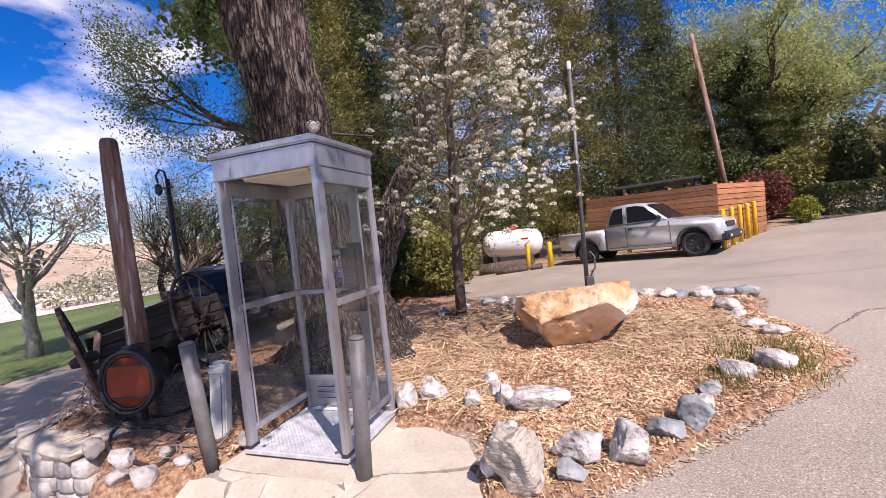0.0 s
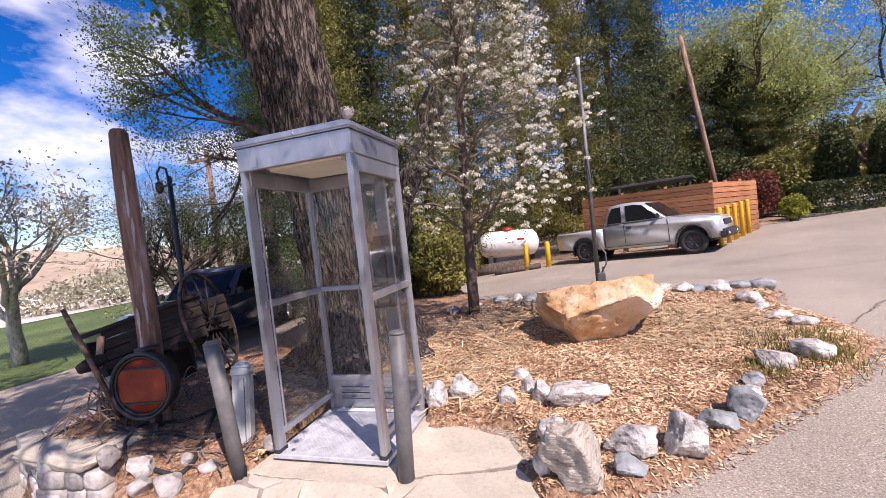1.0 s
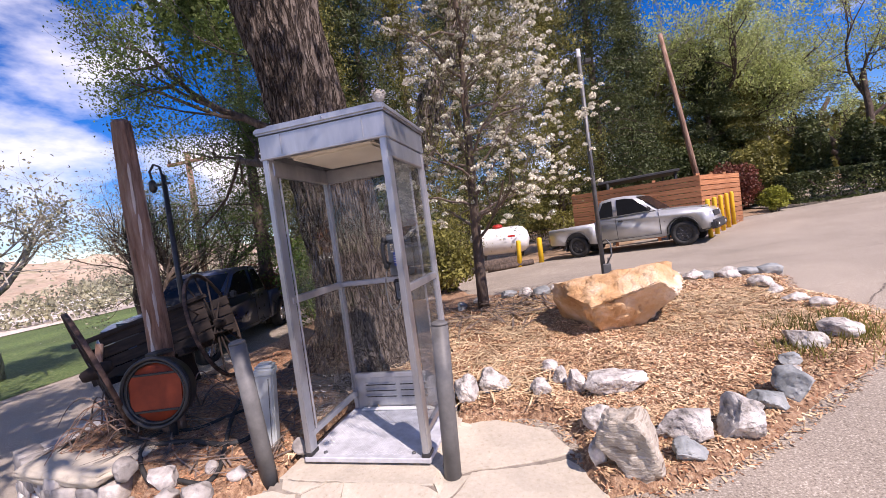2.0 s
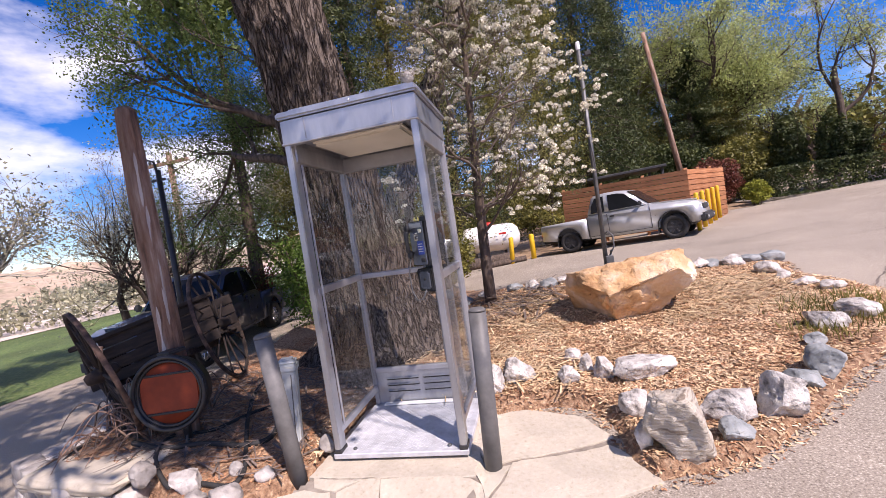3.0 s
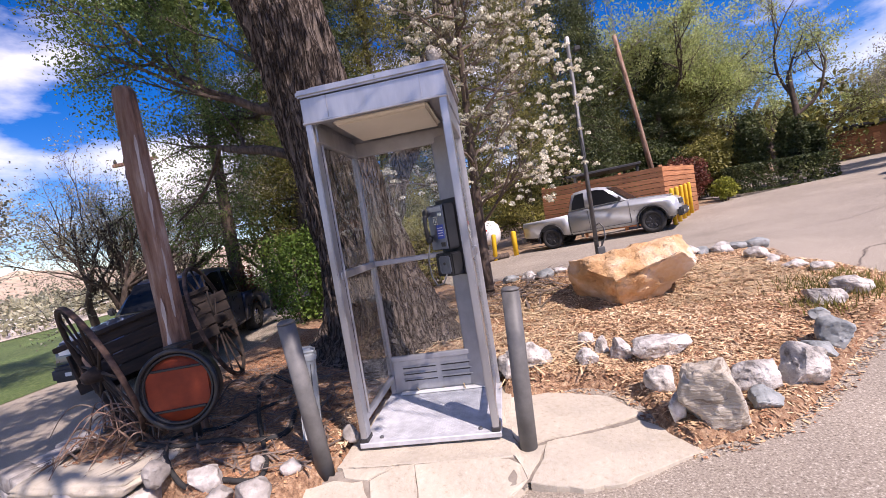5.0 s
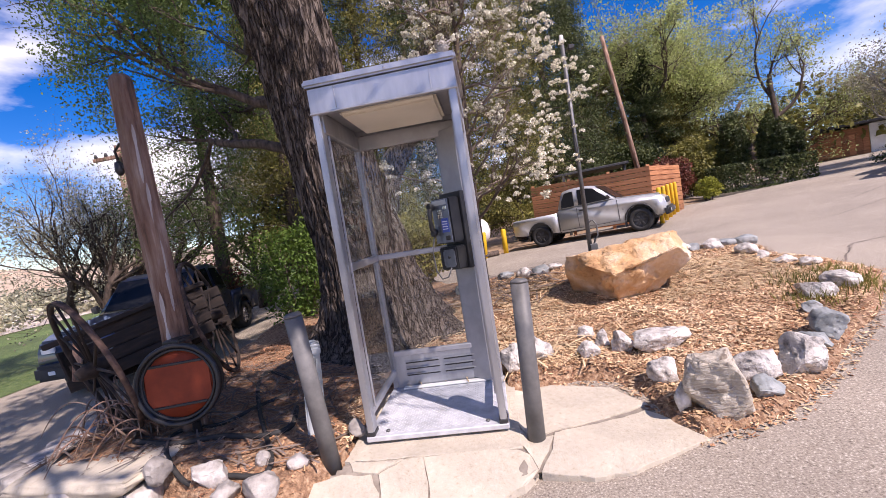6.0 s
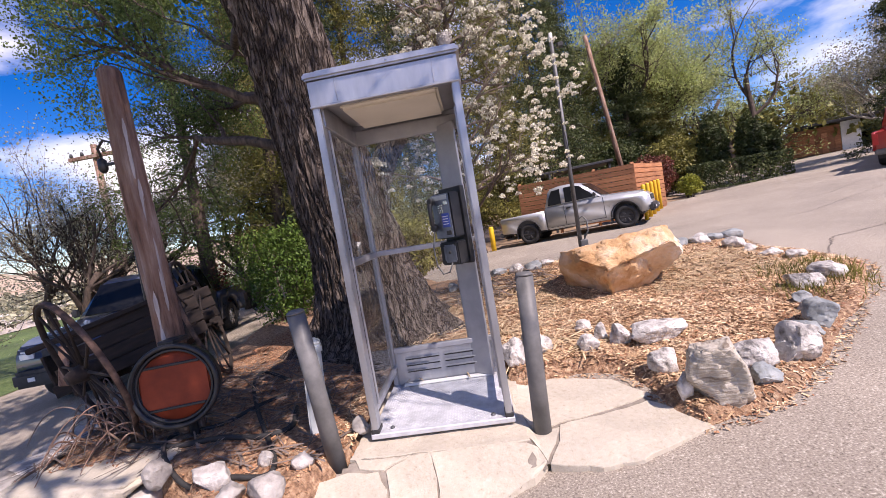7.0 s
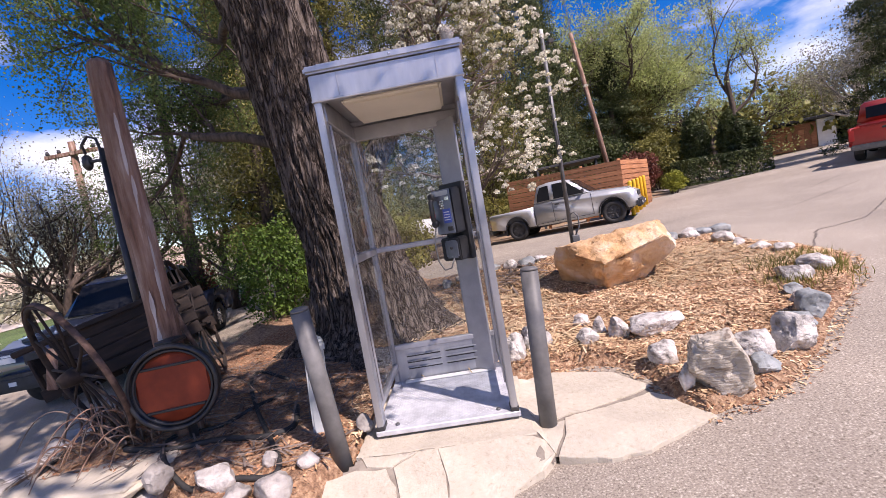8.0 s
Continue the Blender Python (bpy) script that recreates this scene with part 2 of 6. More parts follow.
# old dark wood, blackened further so its colour carries the crown's deep shade
SHADEWOOD = mat("old_dark_wood_with_shade", [(0.009, 0.006, 0.005), (0.020, 0.013, 0.010), (0.040, 0.026, 0.019)], 7, 0.9, bump=0.6, stretch=(0.6, 3, 3), big=0.2)
IRON = mat("rusted_iron", [(0.03, 0.02, 0.016), (0.10, 0.06, 0.045), (0.20, 0.13, 0.10)], 14, 0.85, metal=0.3, bump=0.5, big=0.2)
BLACK = mat("black_paint", [(0.012, 0.012, 0.013), (0.03, 0.03, 0.032)], 8, 0.45, bump=0.1, big=0.1)
RUBBER = mat("black_rubber", [(0.015, 0.015, 0.015), (0.035, 0.034, 0.033)], 20, 0.8, bump=0.2)
AMBER = mat("red_orange_lens", [(0.17, 0.028, 0.012), (0.30, 0.055, 0.022)], 5, 0.6, bump=0.1, big=0.2, bigscale=3, spec=0.25)
YELLOW = mat("yellow_paint", [(0.62, 0.36, 0.01), (0.80, 0.50, 0.02)], 8, 0.55, bump=0.1, big=0.1)
PLANK = mat("stained_cedar", [(0.20, 0.075, 0.03), (0.36, 0.15, 0.065), (0.48, 0.23, 0.11)], 4, 0.7, bump=0.4, stretch=(0.3, 0.3, 7), rand=0.3, big=0.15)
SILVER = mat("silver_car_paint", [(0.44, 0.45, 0.45), (0.55, 0.56, 0.56)], 2, 0.32, metal=0.35, bump=0.0, coat=0.5, big=0.06)
BLUE_CAR = mat("dark_blue_car_paint", [(0.008, 0.02, 0.06), (0.015, 0.035, 0.10)], 2, 0.3, metal=0.2, bump=0.0, coat=0.8, big=0.06)
RED_CAR = mat("red_car_paint", [(0.30, 0.02, 0.015), (0.42, 0.03, 0.02)], 2, 0.35, metal=0.1, bump=0.0, coat=0.6, big=0.06)
CARGLASS = mat("dark_car_glass", [(0.008, 0.009, 0.010), (0.015, 0.016, 0.018)], 2, 0.16, bump=0, spec=0.15)
CHROME = mat("chrome", [(0.6, 0.6, 0.6), (0.75, 0.75, 0.75)], 4, 0.2, metal=1.0, bump=0.02)
DARKTRIM = mat("dark_plastic", [(0.02, 0.02, 0.022), (0.05, 0.05, 0.052)], 8, 0.6, bump=0.05)
WHITE = mat("white_paint", [(0.70, 0.70, 0.68), (0.82, 0.82, 0.80)], 4, 0.5, bump=0.1, big=0.08)
REDPAINT = mat("red_paint", [(0.45, 0.02, 0.015), (0.6, 0.04, 0.03)], 4, 0.5, bump=0.05)
GALV = mat("galvanised_steel", [(0.10, 0.103, 0.105), (0.17, 0.172, 0.175)], 12, 0.55, metal=0.6, bump=0.1)
STEEL_BLUE = mat("phone_steel", [(0.16, 0.18, 0.22), (0.26, 0.28, 0.33)], 9, 0.35, metal=0.7, bump=0.03)
BLUE_LABEL = mat("blue_label", [(0.04, 0.08, 0.35), (0.08, 0.13, 0.48)], 9, 0.5, bump=0)
SAND = mat("sandy_hill", [(0.34, 0.235, 0.155), (0.48, 0.37, 0.265), (0.24, 0.21, 0.125)], 0.25, 0.95, bump=0.5, bscale=0.5, big=0.25, bigscale=0.05, dist=0.5)
DRYSAND = mat("pale_dry_wash", [(0.52, 0.44, 0.37), (0.66, 0.58, 0.50)], 0.8, 0.95, bump=0.3, big=0.1, bigscale=0.1)
L_COTTON = leaf_mat("cottonwood_leaf", [(0.26, 0.31, 0.10), (0.40, 0.45, 0.17), (0.54, 0.57, 0.27)], 0.55)
L_FRESH = leaf_mat("fresh_leaf", [(0.06, 0.10, 0.028), (0.13, 0.185, 0.05), (0.23, 0.28, 0.10)], 0.5)
L_SHRUB = leaf_mat("shrub_leaf", [(0.04, 0.08, 0.012), (0.085, 0.15, 0.025), (0.20, 0.27, 0.05)], 0.3)
L_DARK = leaf_mat("cedar_spray", [(0.022, 0.035, 0.014), (0.06, 0.08, 0.026), (0.14, 0.16, 0.055)], 0.2)
L_OLIVE = leaf_mat("olive_spray", [(0.09, 0.09, 0.022), (0.19, 0.18, 0.045), (0.31, 0.28, 0.08)], 0.25)
L_GREY = leaf_mat("budding_grey_leaf", [(0.28, 0.26, 0.17), (0.42, 0.40, 0.27), (0.52, 0.50, 0.38)], 0.4)
L_RED = leaf_mat("red_brown_leaf", [(0.10, 0.03, 0.02), (0.18, 0.06, 0.04), (0.25, 0.11, 0.07)], 0.25)
L_YELLOW = leaf_mat("yellow_green_leaf", [(0.22, 0.24, 0.03), (0.34, 0.35, 0.06)], 0.3)
L_BLOSSOM_GREEN = leaf_mat("pear_leaf", [(0.10, 0.11, 0.03), (0.20, 0.20, 0.07), (0.30, 0.27, 0.13)], 0.3)
PETAL = leaf_mat("white_petal", [(0.66, 0.63, 0.50), (0.80, 0.78, 0.68)], 0.3, 0.7)


# ---- shaping ----
def mesh_of(name, bm):
    me = bpy.data.meshes.new(name)
    bm.to_mesh(me)
    bm.free()
    return me


def thing(name, label, category, at=(0, 0, 0), group="", kind=""):
    """An empty at a thing's base."""
    ob = new(name)
    ob.empty_display_size = 0.1
    ob.location = at
    return tagged(ob, label, category, group, kind)


def part(name, bm, material, parent=None, label="", smooth=False, at=None):
    me = bm if isinstance(bm, bpy.types.Mesh) else mesh_of(name, bm)
    if not me.materials:
        me.materials.append(material)
    if smooth and isinstance(bm, bmesh.types.BMesh) is not None:
        me.shade_smooth()
    ob = new(name, me)
    if parent:
        ob.parent = parent
    if at is not None:
        ob.location = at
    if label:
        ob["label"] = label
    return ob


def solid(name, bm, material, label, category, at=(0, 0, 0), group="", kind="", smooth=False):
    """A thing that is one mesh."""
    ob = part(name, bm, material, smooth=smooth)
    ob.location = at
    return tagged(ob, label, category, group, kind)


def box(size, centre=(0, 0, 0), bevel=0.0, bm=None, turn=None, segs=1):
    """A bevelled block, added to bm."""
    bm = bm or bmesh.new()
    tmp = bmesh.new()
    bmesh.ops.create_cube(tmp, size=1)
    bmesh.ops.scale(tmp, vec=size, verts=tmp.verts)
    if bevel:
        bmesh.ops.bevel(tmp, geom=tmp.edges[:], offset=bevel, segments=segs, affect="EDGES")
    m = Matrix.Translation(centre) @ (turn or Matrix())
    bmesh.ops.transform(tmp, matrix=m, verts=tmp.verts)
    me = mesh_of("tmp", tmp)
    bm.from_mesh(me)
    bpy.data.meshes.remove(me)
    return bm


def tube(path, radii, bm=None, sides=8, caps=True, wobble=0.0):
    """A round bar along a path, with a radius for each point or one for all."""
    bm = bm or bmesh.new()
    path = [Vector(p) for p in path]
    if not hasattr(radii, "__len__"):
        radii = [radii] * len(path)
    rings, side = [], None
    for i, p in enumerate(path):
        d = (path[min(i + 1, len(path) - 1)] - path[max(i - 1, 0)]).normalized()
        if side is None:
            side = d.orthogonal().normalized()
        side = (side - d * side.dot(d)).normalized()
        up = d.cross(side)
        ring = []
        for k in range(sides):
            a = 2 * math.pi * k / sides
            r = radii[i] * (1 + wobble * noise.noise((p * 2.5 + Vector((k * 1.7, 0, 0)))))
            ring.append(bm.verts.new(p + side * (math.cos(a) * r) + up * (math.sin(a) * r)))
        rings.append(ring)
    for a, b in zip(rings, rings[1:]):
        for k in range(sides):
            f = bm.faces.new((a[k], a[(k + 1) % sides], b[(k + 1) % sides], b[k]))
            f.smooth = True
    if caps:
        bm.faces.new(reversed(rings[0]))
        bm.faces.new(rings[-1])
    return bm


def lathe(profile, bm=None, sides=24, m=None, hollow=False):
    """A turned form from (radius, height) pairs."""
    bm = bm or bmesh.new()
    rings = []
    for r, z in profile:
        rings.append([bm.verts.new((m or Matrix()) @ Vector((r * math.cos(2 * math.pi * k / sides), r * math.sin(2 * math.pi * k / sides), z)))
                      for k in range(sides)])
    for a, b in zip(rings, rings[1:]):
        for k in range(sides):
            f = bm.faces.new((a[k], a[(k + 1) % sides], b[(k + 1) % sides], b[k]))
            f.smooth = True
    if hollow:
        for k in range(sides):
            bm.faces.new((rings[-1][k], rings[-1][(k + 1) % sides], rings[0][(k + 1) % sides], rings[0][k]))
    else:
        bm.faces.new(reversed(rings[0]))
        bm.faces.new(rings[-1])
    return bm


def ring(radius, thick, bm=None, m=None, sides=36, across=10, flat=1.0):
    """A torus about z."""
    bm = bm or bmesh.new()
    rows = []
    for i in range(sides):
        a = 2 * math.pi * i / sides
        rows.append([bm.verts.new((m or Matrix()) @ Vector(((radius + thick * math.cos(b)) * math.cos(a), (radius + thick * math.cos(b)) * math.sin(a),
                                                            flat * thick * math.sin(b)))) for b in (2 * math.pi * j / across for j in range(across))])
    for i in range(sides):
        p, q = rows[i], rows[(i + 1) % sides]
        for j in range(across):
            f = bm.faces.new((p[j], q[j], q[(j + 1) % across], p[(j + 1) % across]))
            f.smooth = True
    return bm


def prism(outline, lo, hi, bm=None, axis="y", bevel=0.0):
    """A flat outline of (a, b) pairs pushed from lo to hi along an axis (y: outline in x, z; z: outline in x, y; x: outline in y, z)."""
    tmp = bmesh.new()
    put = {"y": lambda a, b, c: (a, c, b), "z": lambda a, b, c: (a, b, c), "x": lambda a, b, c: (c, a, b)}[axis]
    lower = [tmp.verts.new(put(a, b, lo)) for a, b in outline]
    upper = [tmp.verts.new(put(a, b, hi)) for a, b in outline]
    n = len(outline)
    tmp.faces.new(lower), tmp.faces.new(reversed(upper))
    for i in range(n):
        tmp.faces.new((lower[i], upper[i], upper[(i + 1) % n], lower[(i + 1) % n]))
    bmesh.ops.recalc_face_normals(tmp, faces=tmp.faces[:])
    if bevel:
        bmesh.ops.bevel(tmp, geom=tmp.edges[:], offset=bevel, segments=2, affect="EDGES")
    if bm is None:
        return tmp
    me = mesh_of("tmp", tmp)
    bm.from_mesh(me)
    bpy.data.meshes.remove(me)
    return bm


def cloud(name, quads, material, parent=None, label="", kind=""):
    """Many loose faces of four corners each, from an array (n, 4, 3)."""
    n = len(quads)
    me = bpy.data.meshes.new(name)
    me.vertices.add(4 * n)
    me.vertices.foreach_set("co", np.asarray(quads, dtype=np.float32).ravel())
    me.loops.add(4 * n)
    me.loops.foreach_set("vertex_index", np.arange(4 * n, dtype=np.int32))
    me.polygons.add(n)
    me.polygons.foreach_set("loop_start", np.arange(0, 4 * n, 4, dtype=np.int32))
    me.polygons.foreach_set("loop_total", np.full(n, 4, dtype=np.int32))
    me.update()
    me.materials.append(material)
    ob = new(name, me)
    if parent:
        ob.parent = parent
    return tagged(ob, label, kind=kind)


def rand_dirs(n, rng):
    v = rng.normal(size=(n, 3))
    return v / np.linalg.norm(v, axis=1, keepdims=True)


def leaves_at(centres, size, rng, aspect=0.55, up=0.0, spread=0.4, droop=0.0):
    """Lozenge leaves about the given points; up turns their faces to the sky, droop hangs them."""
    n = len(centres)
    a = rand_dirs(n, rng)
    a[:, 2] -= droop
    a /= np.linalg.norm(a, axis=1, keepdims=True)
    b = rand_dirs(n, rng)
    b[:, 2] *= 1 - up
    b -= a * (a * b).sum(1, keepdims=True)
    b /= np.linalg.norm(b, axis=1, keepdims=True) + 1e-9
    s = size * (1 + spread * rng.uniform(-1, 1, (n, 1)))
    nrm = np.cross(a, b)
    return np.stack([centres - a * s * 0.5, centres + b * s * 0.5 * aspect + nrm * s * 0.08, centres + a * s * 0.5, centres - b * s * 0.5 * aspect + nrm * s * 0.08], 1)


# ---- ground ----
def ground_z(x, y):
    """The fall of the ground: down to the west, up the drive to the east, with a hump behind the bed."""
    east = 0.065 * x if x > -6 else -0.39 + 0.02 * (x + 6)
    return -0.05 + east + 0.01 * (min(y, 40) - 3) + 0.42 * math.exp(-((y - 6.4) / 2.6) ** 2 - ((x + 0.7) / 3) ** 2)


def bed_z(x, y):
    """The mulched bed stands above the ground."""
    raised = (-0.02 + 0.16 * math.exp(-((x + 4.4) / 1.2) ** 2 - ((y - 3) / 1.5) ** 2)
              + 0.22 * math.exp(-((x + 0.4) / 2.6) ** 2 - ((y - 5.2) / 2) ** 2))
    return max(ground_z(x, y) + 0.05, raised) + 0.02 * noise.noise(Vector((x * 1.5, y * 1.5, 0)))


def sheet(name, xs, ys, height, inside=None):
    """A grid laid on a height; inside(x, y) keeps the cells it holds for."""
    bm = bmesh.new()
    grid = {}
    for i, x in enumerate(xs):
        for j, y in enumerate(ys):
            grid[i, j] = (x, y)
    verts = {}

    def vert(i, j):
        if (i, j) not in verts:
            x, y = grid[i, j]
            verts[i, j] = bm.verts.new((x, y, height(x, y)))
        return verts[i, j]
    for i in range(len(xs) - 1):
        for j in range(len(ys) - 1):
            if inside is None or inside((xs[i] + xs[i + 1]) / 2, (ys[j] + ys[j + 1]) / 2):
                bm.faces.new((vert(i, j), vert(i + 1, j), vert(i + 1, j + 1), vert(i, j + 1))).smooth = True
    return bm


def within(poly, x, y):
    hit, n = False, len(poly)
    for i in range(n):
        (x1, y1), (x2, y2) = poly[i], poly[(i + 1) % n]
        if (y1 > y) != (y2 > y) and x < (x2 - x1) * (y - y1) / (y2 - y1) + x1:
            hit = not hit
    return hit


def steps(*spans):
    """Coordinates from spans of (start, end, step)."""
    out = []
    for a, b, s in spans:
        out += list(np.arange(a, b - 1e-6, s))
    return [float(v) for v in out] + [float(spans[-1][1])]


BX0, BX1, BY0, BY1 = -2.535, -1.655, 2.52, 3.30      # outer faces of the posts
BED = [(-4.8, 2.3), (-3.6, 2.25), (-3.3, 1.9), (-2.95, 1.9), (-2.75, 2.3), (-2.62, 2.45), (-1.62, 2.55), (-1.60, 3.16), (-1.08, 3.18), (-0.84, 3.06), (-0.74, 2.86), (-0.70, 2.5), (-0.62, 2.33), (-0.17, 2.45), (0.30, 2.76), (0.80, 3.20), (1.42, 3.72),
       (1.90, 4.3), (1.9, 4.85), (1.65, 5.4), (1.95, 6.2), (1.3, 6.35), (0.6, 6.25), (-0.7, 6.3), (-1.7, 6.8), (-2.6, 9.0), (-4.0, 12.5), (-5.7, 12.5), (-5.7, 7.5),
       (-5.4, 4.8), (-4.9, 3.0)]
tagged(part("ground", sheet("ground", steps((-700, -60, 40), (-60, -12, 4), (-12, 20, 0.8), (20, 60, 4), (60, 700, 40)),
                            steps((-300, -20, 20), (-20, -4, 2), (-4, 20, 0.8), (20, 60, 4), (60, 700, 40)), lambda x, y: ground_z(x, y) - 0.06), DIRT),
       "dry brown earth reaching out to the hills", "ground", kind="structure")
LAWN_EDGE = lambda x, y: x < -10.4 - 0.35 * (y - 5) * (1 if y < 5 else 0.2) and -10 < y < 60 and x > -26
tagged(part("lawn", sheet("lawn", steps((-40, -7, 0.5)), steps((-10, 20, 0.5), (20, 60, 4)), lambda x, y: ground_z(x, y) - 0.01, LAWN_EDGE), LAWN),
       "short green lawn, its colour darkened for dappled tree shade", "lawn", kind="structure")
ROAD_IN = lambda x, y: not LAWN_EDGE(x, y) and (y < 14.4 + 0.5 * max(0, x) or x > 7 + 0.2 * (y - 16)) and x > -14 and y < 34
road = part("road", sheet("road", steps((-14, -3, 0.3), (-3, 6, 0.15), (6, 40, 0.5)), steps((-6, 1.5, 0.3), (1.5, 8, 0.15), (8, 34, 0.4)), lambda x, y: ground_z(x, y), ROAD_IN), ASPHALT)
tagged(road, "sun-bleached grey asphalt drive with patched cracks", "road", kind="structure")


def edge_gap(poly, x, y):
    """How far (x, y) lies inside the outline; negative outside."""
    best = 1e9
    for i in range(len(poly)):
        (x1, y1), (x2, y2) = poly[i], poly[(i + 1) % len(poly)]
        k = max(0.0, min(1.0, ((x - x1) * (x2 - x1) + (y - y1) * (y2 - y1)) / ((x2 - x1) ** 2 + (y2 - y1) ** 2)))
        best = min(best, math.hypot(x - x1 - k * (x2 - x1), y - y1 - k * (y2 - y1)))
    return best if within(poly, x, y) else -best


def bed_surface(x, y):
    """The bed runs out under the road's surface past its wavering edge."""
    k = (edge_gap(BED, x, y) + 0.10 + 0.05 * noise.noise(Vector((x * 2.2, y * 2.2, 5)))) / 0.16
    k = max(0.0, min(1.0, k))
    k = k * k * (3 - 2 * k)
    low = ground_z(x, y) - 0.05
    if BX0 - 0.1 < x < BX1 + 0.05 and y < BY1 + 0.03:
        return min(low, -0.08)
    return low + (bed_z(x, y) - low) * k


tagged(part("planting_bed", sheet("planting_bed", steps((-9.8, -5.2, 0.25), (-5.2, 2.3, 0.06)), steps((1.6, 6.8, 0.06), (6.8, 12.8, 0.25)), bed_surface,
                                  lambda x, y: edge_gap(BED, x, y) > -0.3), MULCH),
       "bed of tan wood-chip mulch edged with rocks", "planting bed", kind="structure")


# ---- the phone booth ----


def phone_booth():
    t = thing("phone_booth", "silver aluminium phone booth with dusty glass panes and no door", "phone booth", (BX0, BY0, -0.012))
    W, D, H = BX1 - BX0, BY1 - BY0, 2.02
    p, deep = 0.043, 0.085
    part("floor_plate", box((W + 0.02, D + 0.02, 0.035), (W / 2, D / 2, 0.0175), 0.006), TREAD, t, "worn aluminium tread plate floor")
    # raised lozenges of the tread
    bm = bmesh.new()
    for i in range(46):
        for j in range(40):
            x, y = 0.03 + i * (W - 0.06) / 45, 0.03 + j * (D - 0.06) / 39
            s, a = 0.0085, math.pi / 4 * (1 if (i + j) % 2 else -1)
            c, q = math.cos(a), math.sin(a)
            pts = [(x + s * c, y + s * q), (x - 0.3 * s * q, y + 0.3 * s * c), (x - s * c, y - s * q), (x + 0.3 * s * q, y - 0.3 * s * c)]
            top = bm.verts.new((x, y, 0.0372))
            v = [bm.verts.new((*k, 0.035)) for k in pts]
            for k in range(4):
                bm.faces.new((v[k], v[(k + 1) % 4], top))
    part("tread_pattern", bm, TREAD, t)
    front, back = mesh_of("corner_post", box((p, deep, H), (0, 0, H / 2), 0.006, segs=2)), mesh_of("corner_post", box((p, p, H), (0, 0, H / 2), 0.006, segs=2))
    for x in (p / 2, W - p / 2):
        part("corner_post", front, ALU, t, at=(x, deep / 2, 0.036))
        part("corner_post", back, ALU_DULL, t, at=(x, D - p / 2, 0.036))
        part("glazing_bead", box((0.012, 0.012, 1.75), (x + (0.028 if x < W / 2 else -0.028), deep + 0.006, 1.06), 0.002), ALU_DULL, t)
    foot = mesh_of("foot_shoe", box((p + 0.010, deep + 0.010, 0.03), (0, 0, 0.015), 0.004))
    for x, y in ((p / 2, deep / 2), (W - p / 2, deep / 2)):
        part("foot_shoe", foot, BLACK, t, at=(x, y, 0.03))
    # sills, middle rails and head rails of the two sides and the back
    for x in (0.028, W - 0.028):
        for z, h, w in ((0.17, 0.045, 0.035), (1.10, 0.05, 0.04), (2.0, 0.11, 0.045)):
            part("side_rail", box((w, D - 2 * p, h), (x, D / 2, z), 0.005), ALU, t)
        part("upper_pane", box((0.006, D - 2 * p + 0.01, 0.84), (x, D / 2, 1.537), 0), GLASS, t)
        part("lower_pane", box((0.006, D - 2 * p + 0.01, 0.89), (x, D / 2, 0.635), 0), GLASS, t)
    for z, h in ((1.10, 0.04), (2.0, 0.11), (0.315, 0.04)):
        part("back_rail", box((W - 2 * p, 0.04, h), (W / 2, D - 0.03, z), 0.005), ALU_DULL, t)
    part("upper_pane", box((W - 2 * p + 0.01, 0.006, 0.84), (W / 2, D - 0.03, 1.537), 0), GLASS, t)
    part("lower_pane", box((W - 2 * p + 0.01, 0.006, 0.75), (W / 2, D - 0.03, 0.705), 0), GLASS, t)
    # kick panel with slots
    kick = part("kick_panel", box((W - 2 * p, 0.012, 0.26), (W / 2, D - 0.03, 0.165), 0.003), ALU, t)
    for half in (0, 1):
        for k in range(3):
            part("slot", box((0.27, 0.008, 0.014), (p + 0.24 + half * 0.31 - 0.02, D - 0.040, 0.135 + k * 0.05), 0.003), BLACK, kick)
            part("louvre_lip", box((0.28, 0.022, 0.008), (p + 0.24 + half * 0.31 - 0.02, D - 0.046, 0.146 + k * 0.05), 0.003), ALU, kick)
    part("kick_angle", box((W - 2 * p - 0.1, 0.05, 0.012), (W / 2, D - 0.075, 0.046), 0.003), WHITE, t)
    # wide back plate that carries the telephone
    part("phone_plate", box((0.20, 0.02, 1.93), (W - p - 0.115, D - 0.075, 1.02), 0.004, turn=pose(0, 0, 0, 0, 0, -38)), ALU_DULL, t, "plain grey mounting plate")
    # fascia and roof
    for size, at in (((W + 0.012, 0.03, 0.15), (W / 2, 0.012, 2.13)), ((W + 0.012, 0.03, 0.15), (W / 2, D - 0.012, 2.13)),
                     ((0.03, D - 0.05, 0.15), (0.012, D / 2, 2.13)), ((0.03, D - 0.05, 0.15), (W - 0.012, D / 2, 2.13))):
        part("fascia", box(size, at, 0.005, segs=2), ALU, t)
    part("fascia_lip", box((W + 0.02, 0.045, 0.014), (W / 2, 0.012, 2.055), 0.004), ALU, t)
    for x in (0.16, W - 0.14):
        part("fascia_seam", box((0.004, 0.006, 0.13), (x, -0.004, 2.135), 0), ALU_DULL, t)
    roof = box((W + 0.05, D + 0.05, 0.045), (W / 2, D / 2, 2.232), 0.012, segs=2)
    part("roof", roof, ALU, t)
    part("roof_crown", box((W - 0.06, D - 0.06, 0.03), (W / 2, D / 2, 2.265), 0.012, segs=2), ALU, t)
    part("roof_rivet", lathe([(0.008, -0.004), (0.008, 0.0), (0.004, 0.005)], m=Matrix.Translation((W * 0.55, -0.026, 2.235)) @ pose(0, 0, 0, 90), sides=10), CHROME, t)
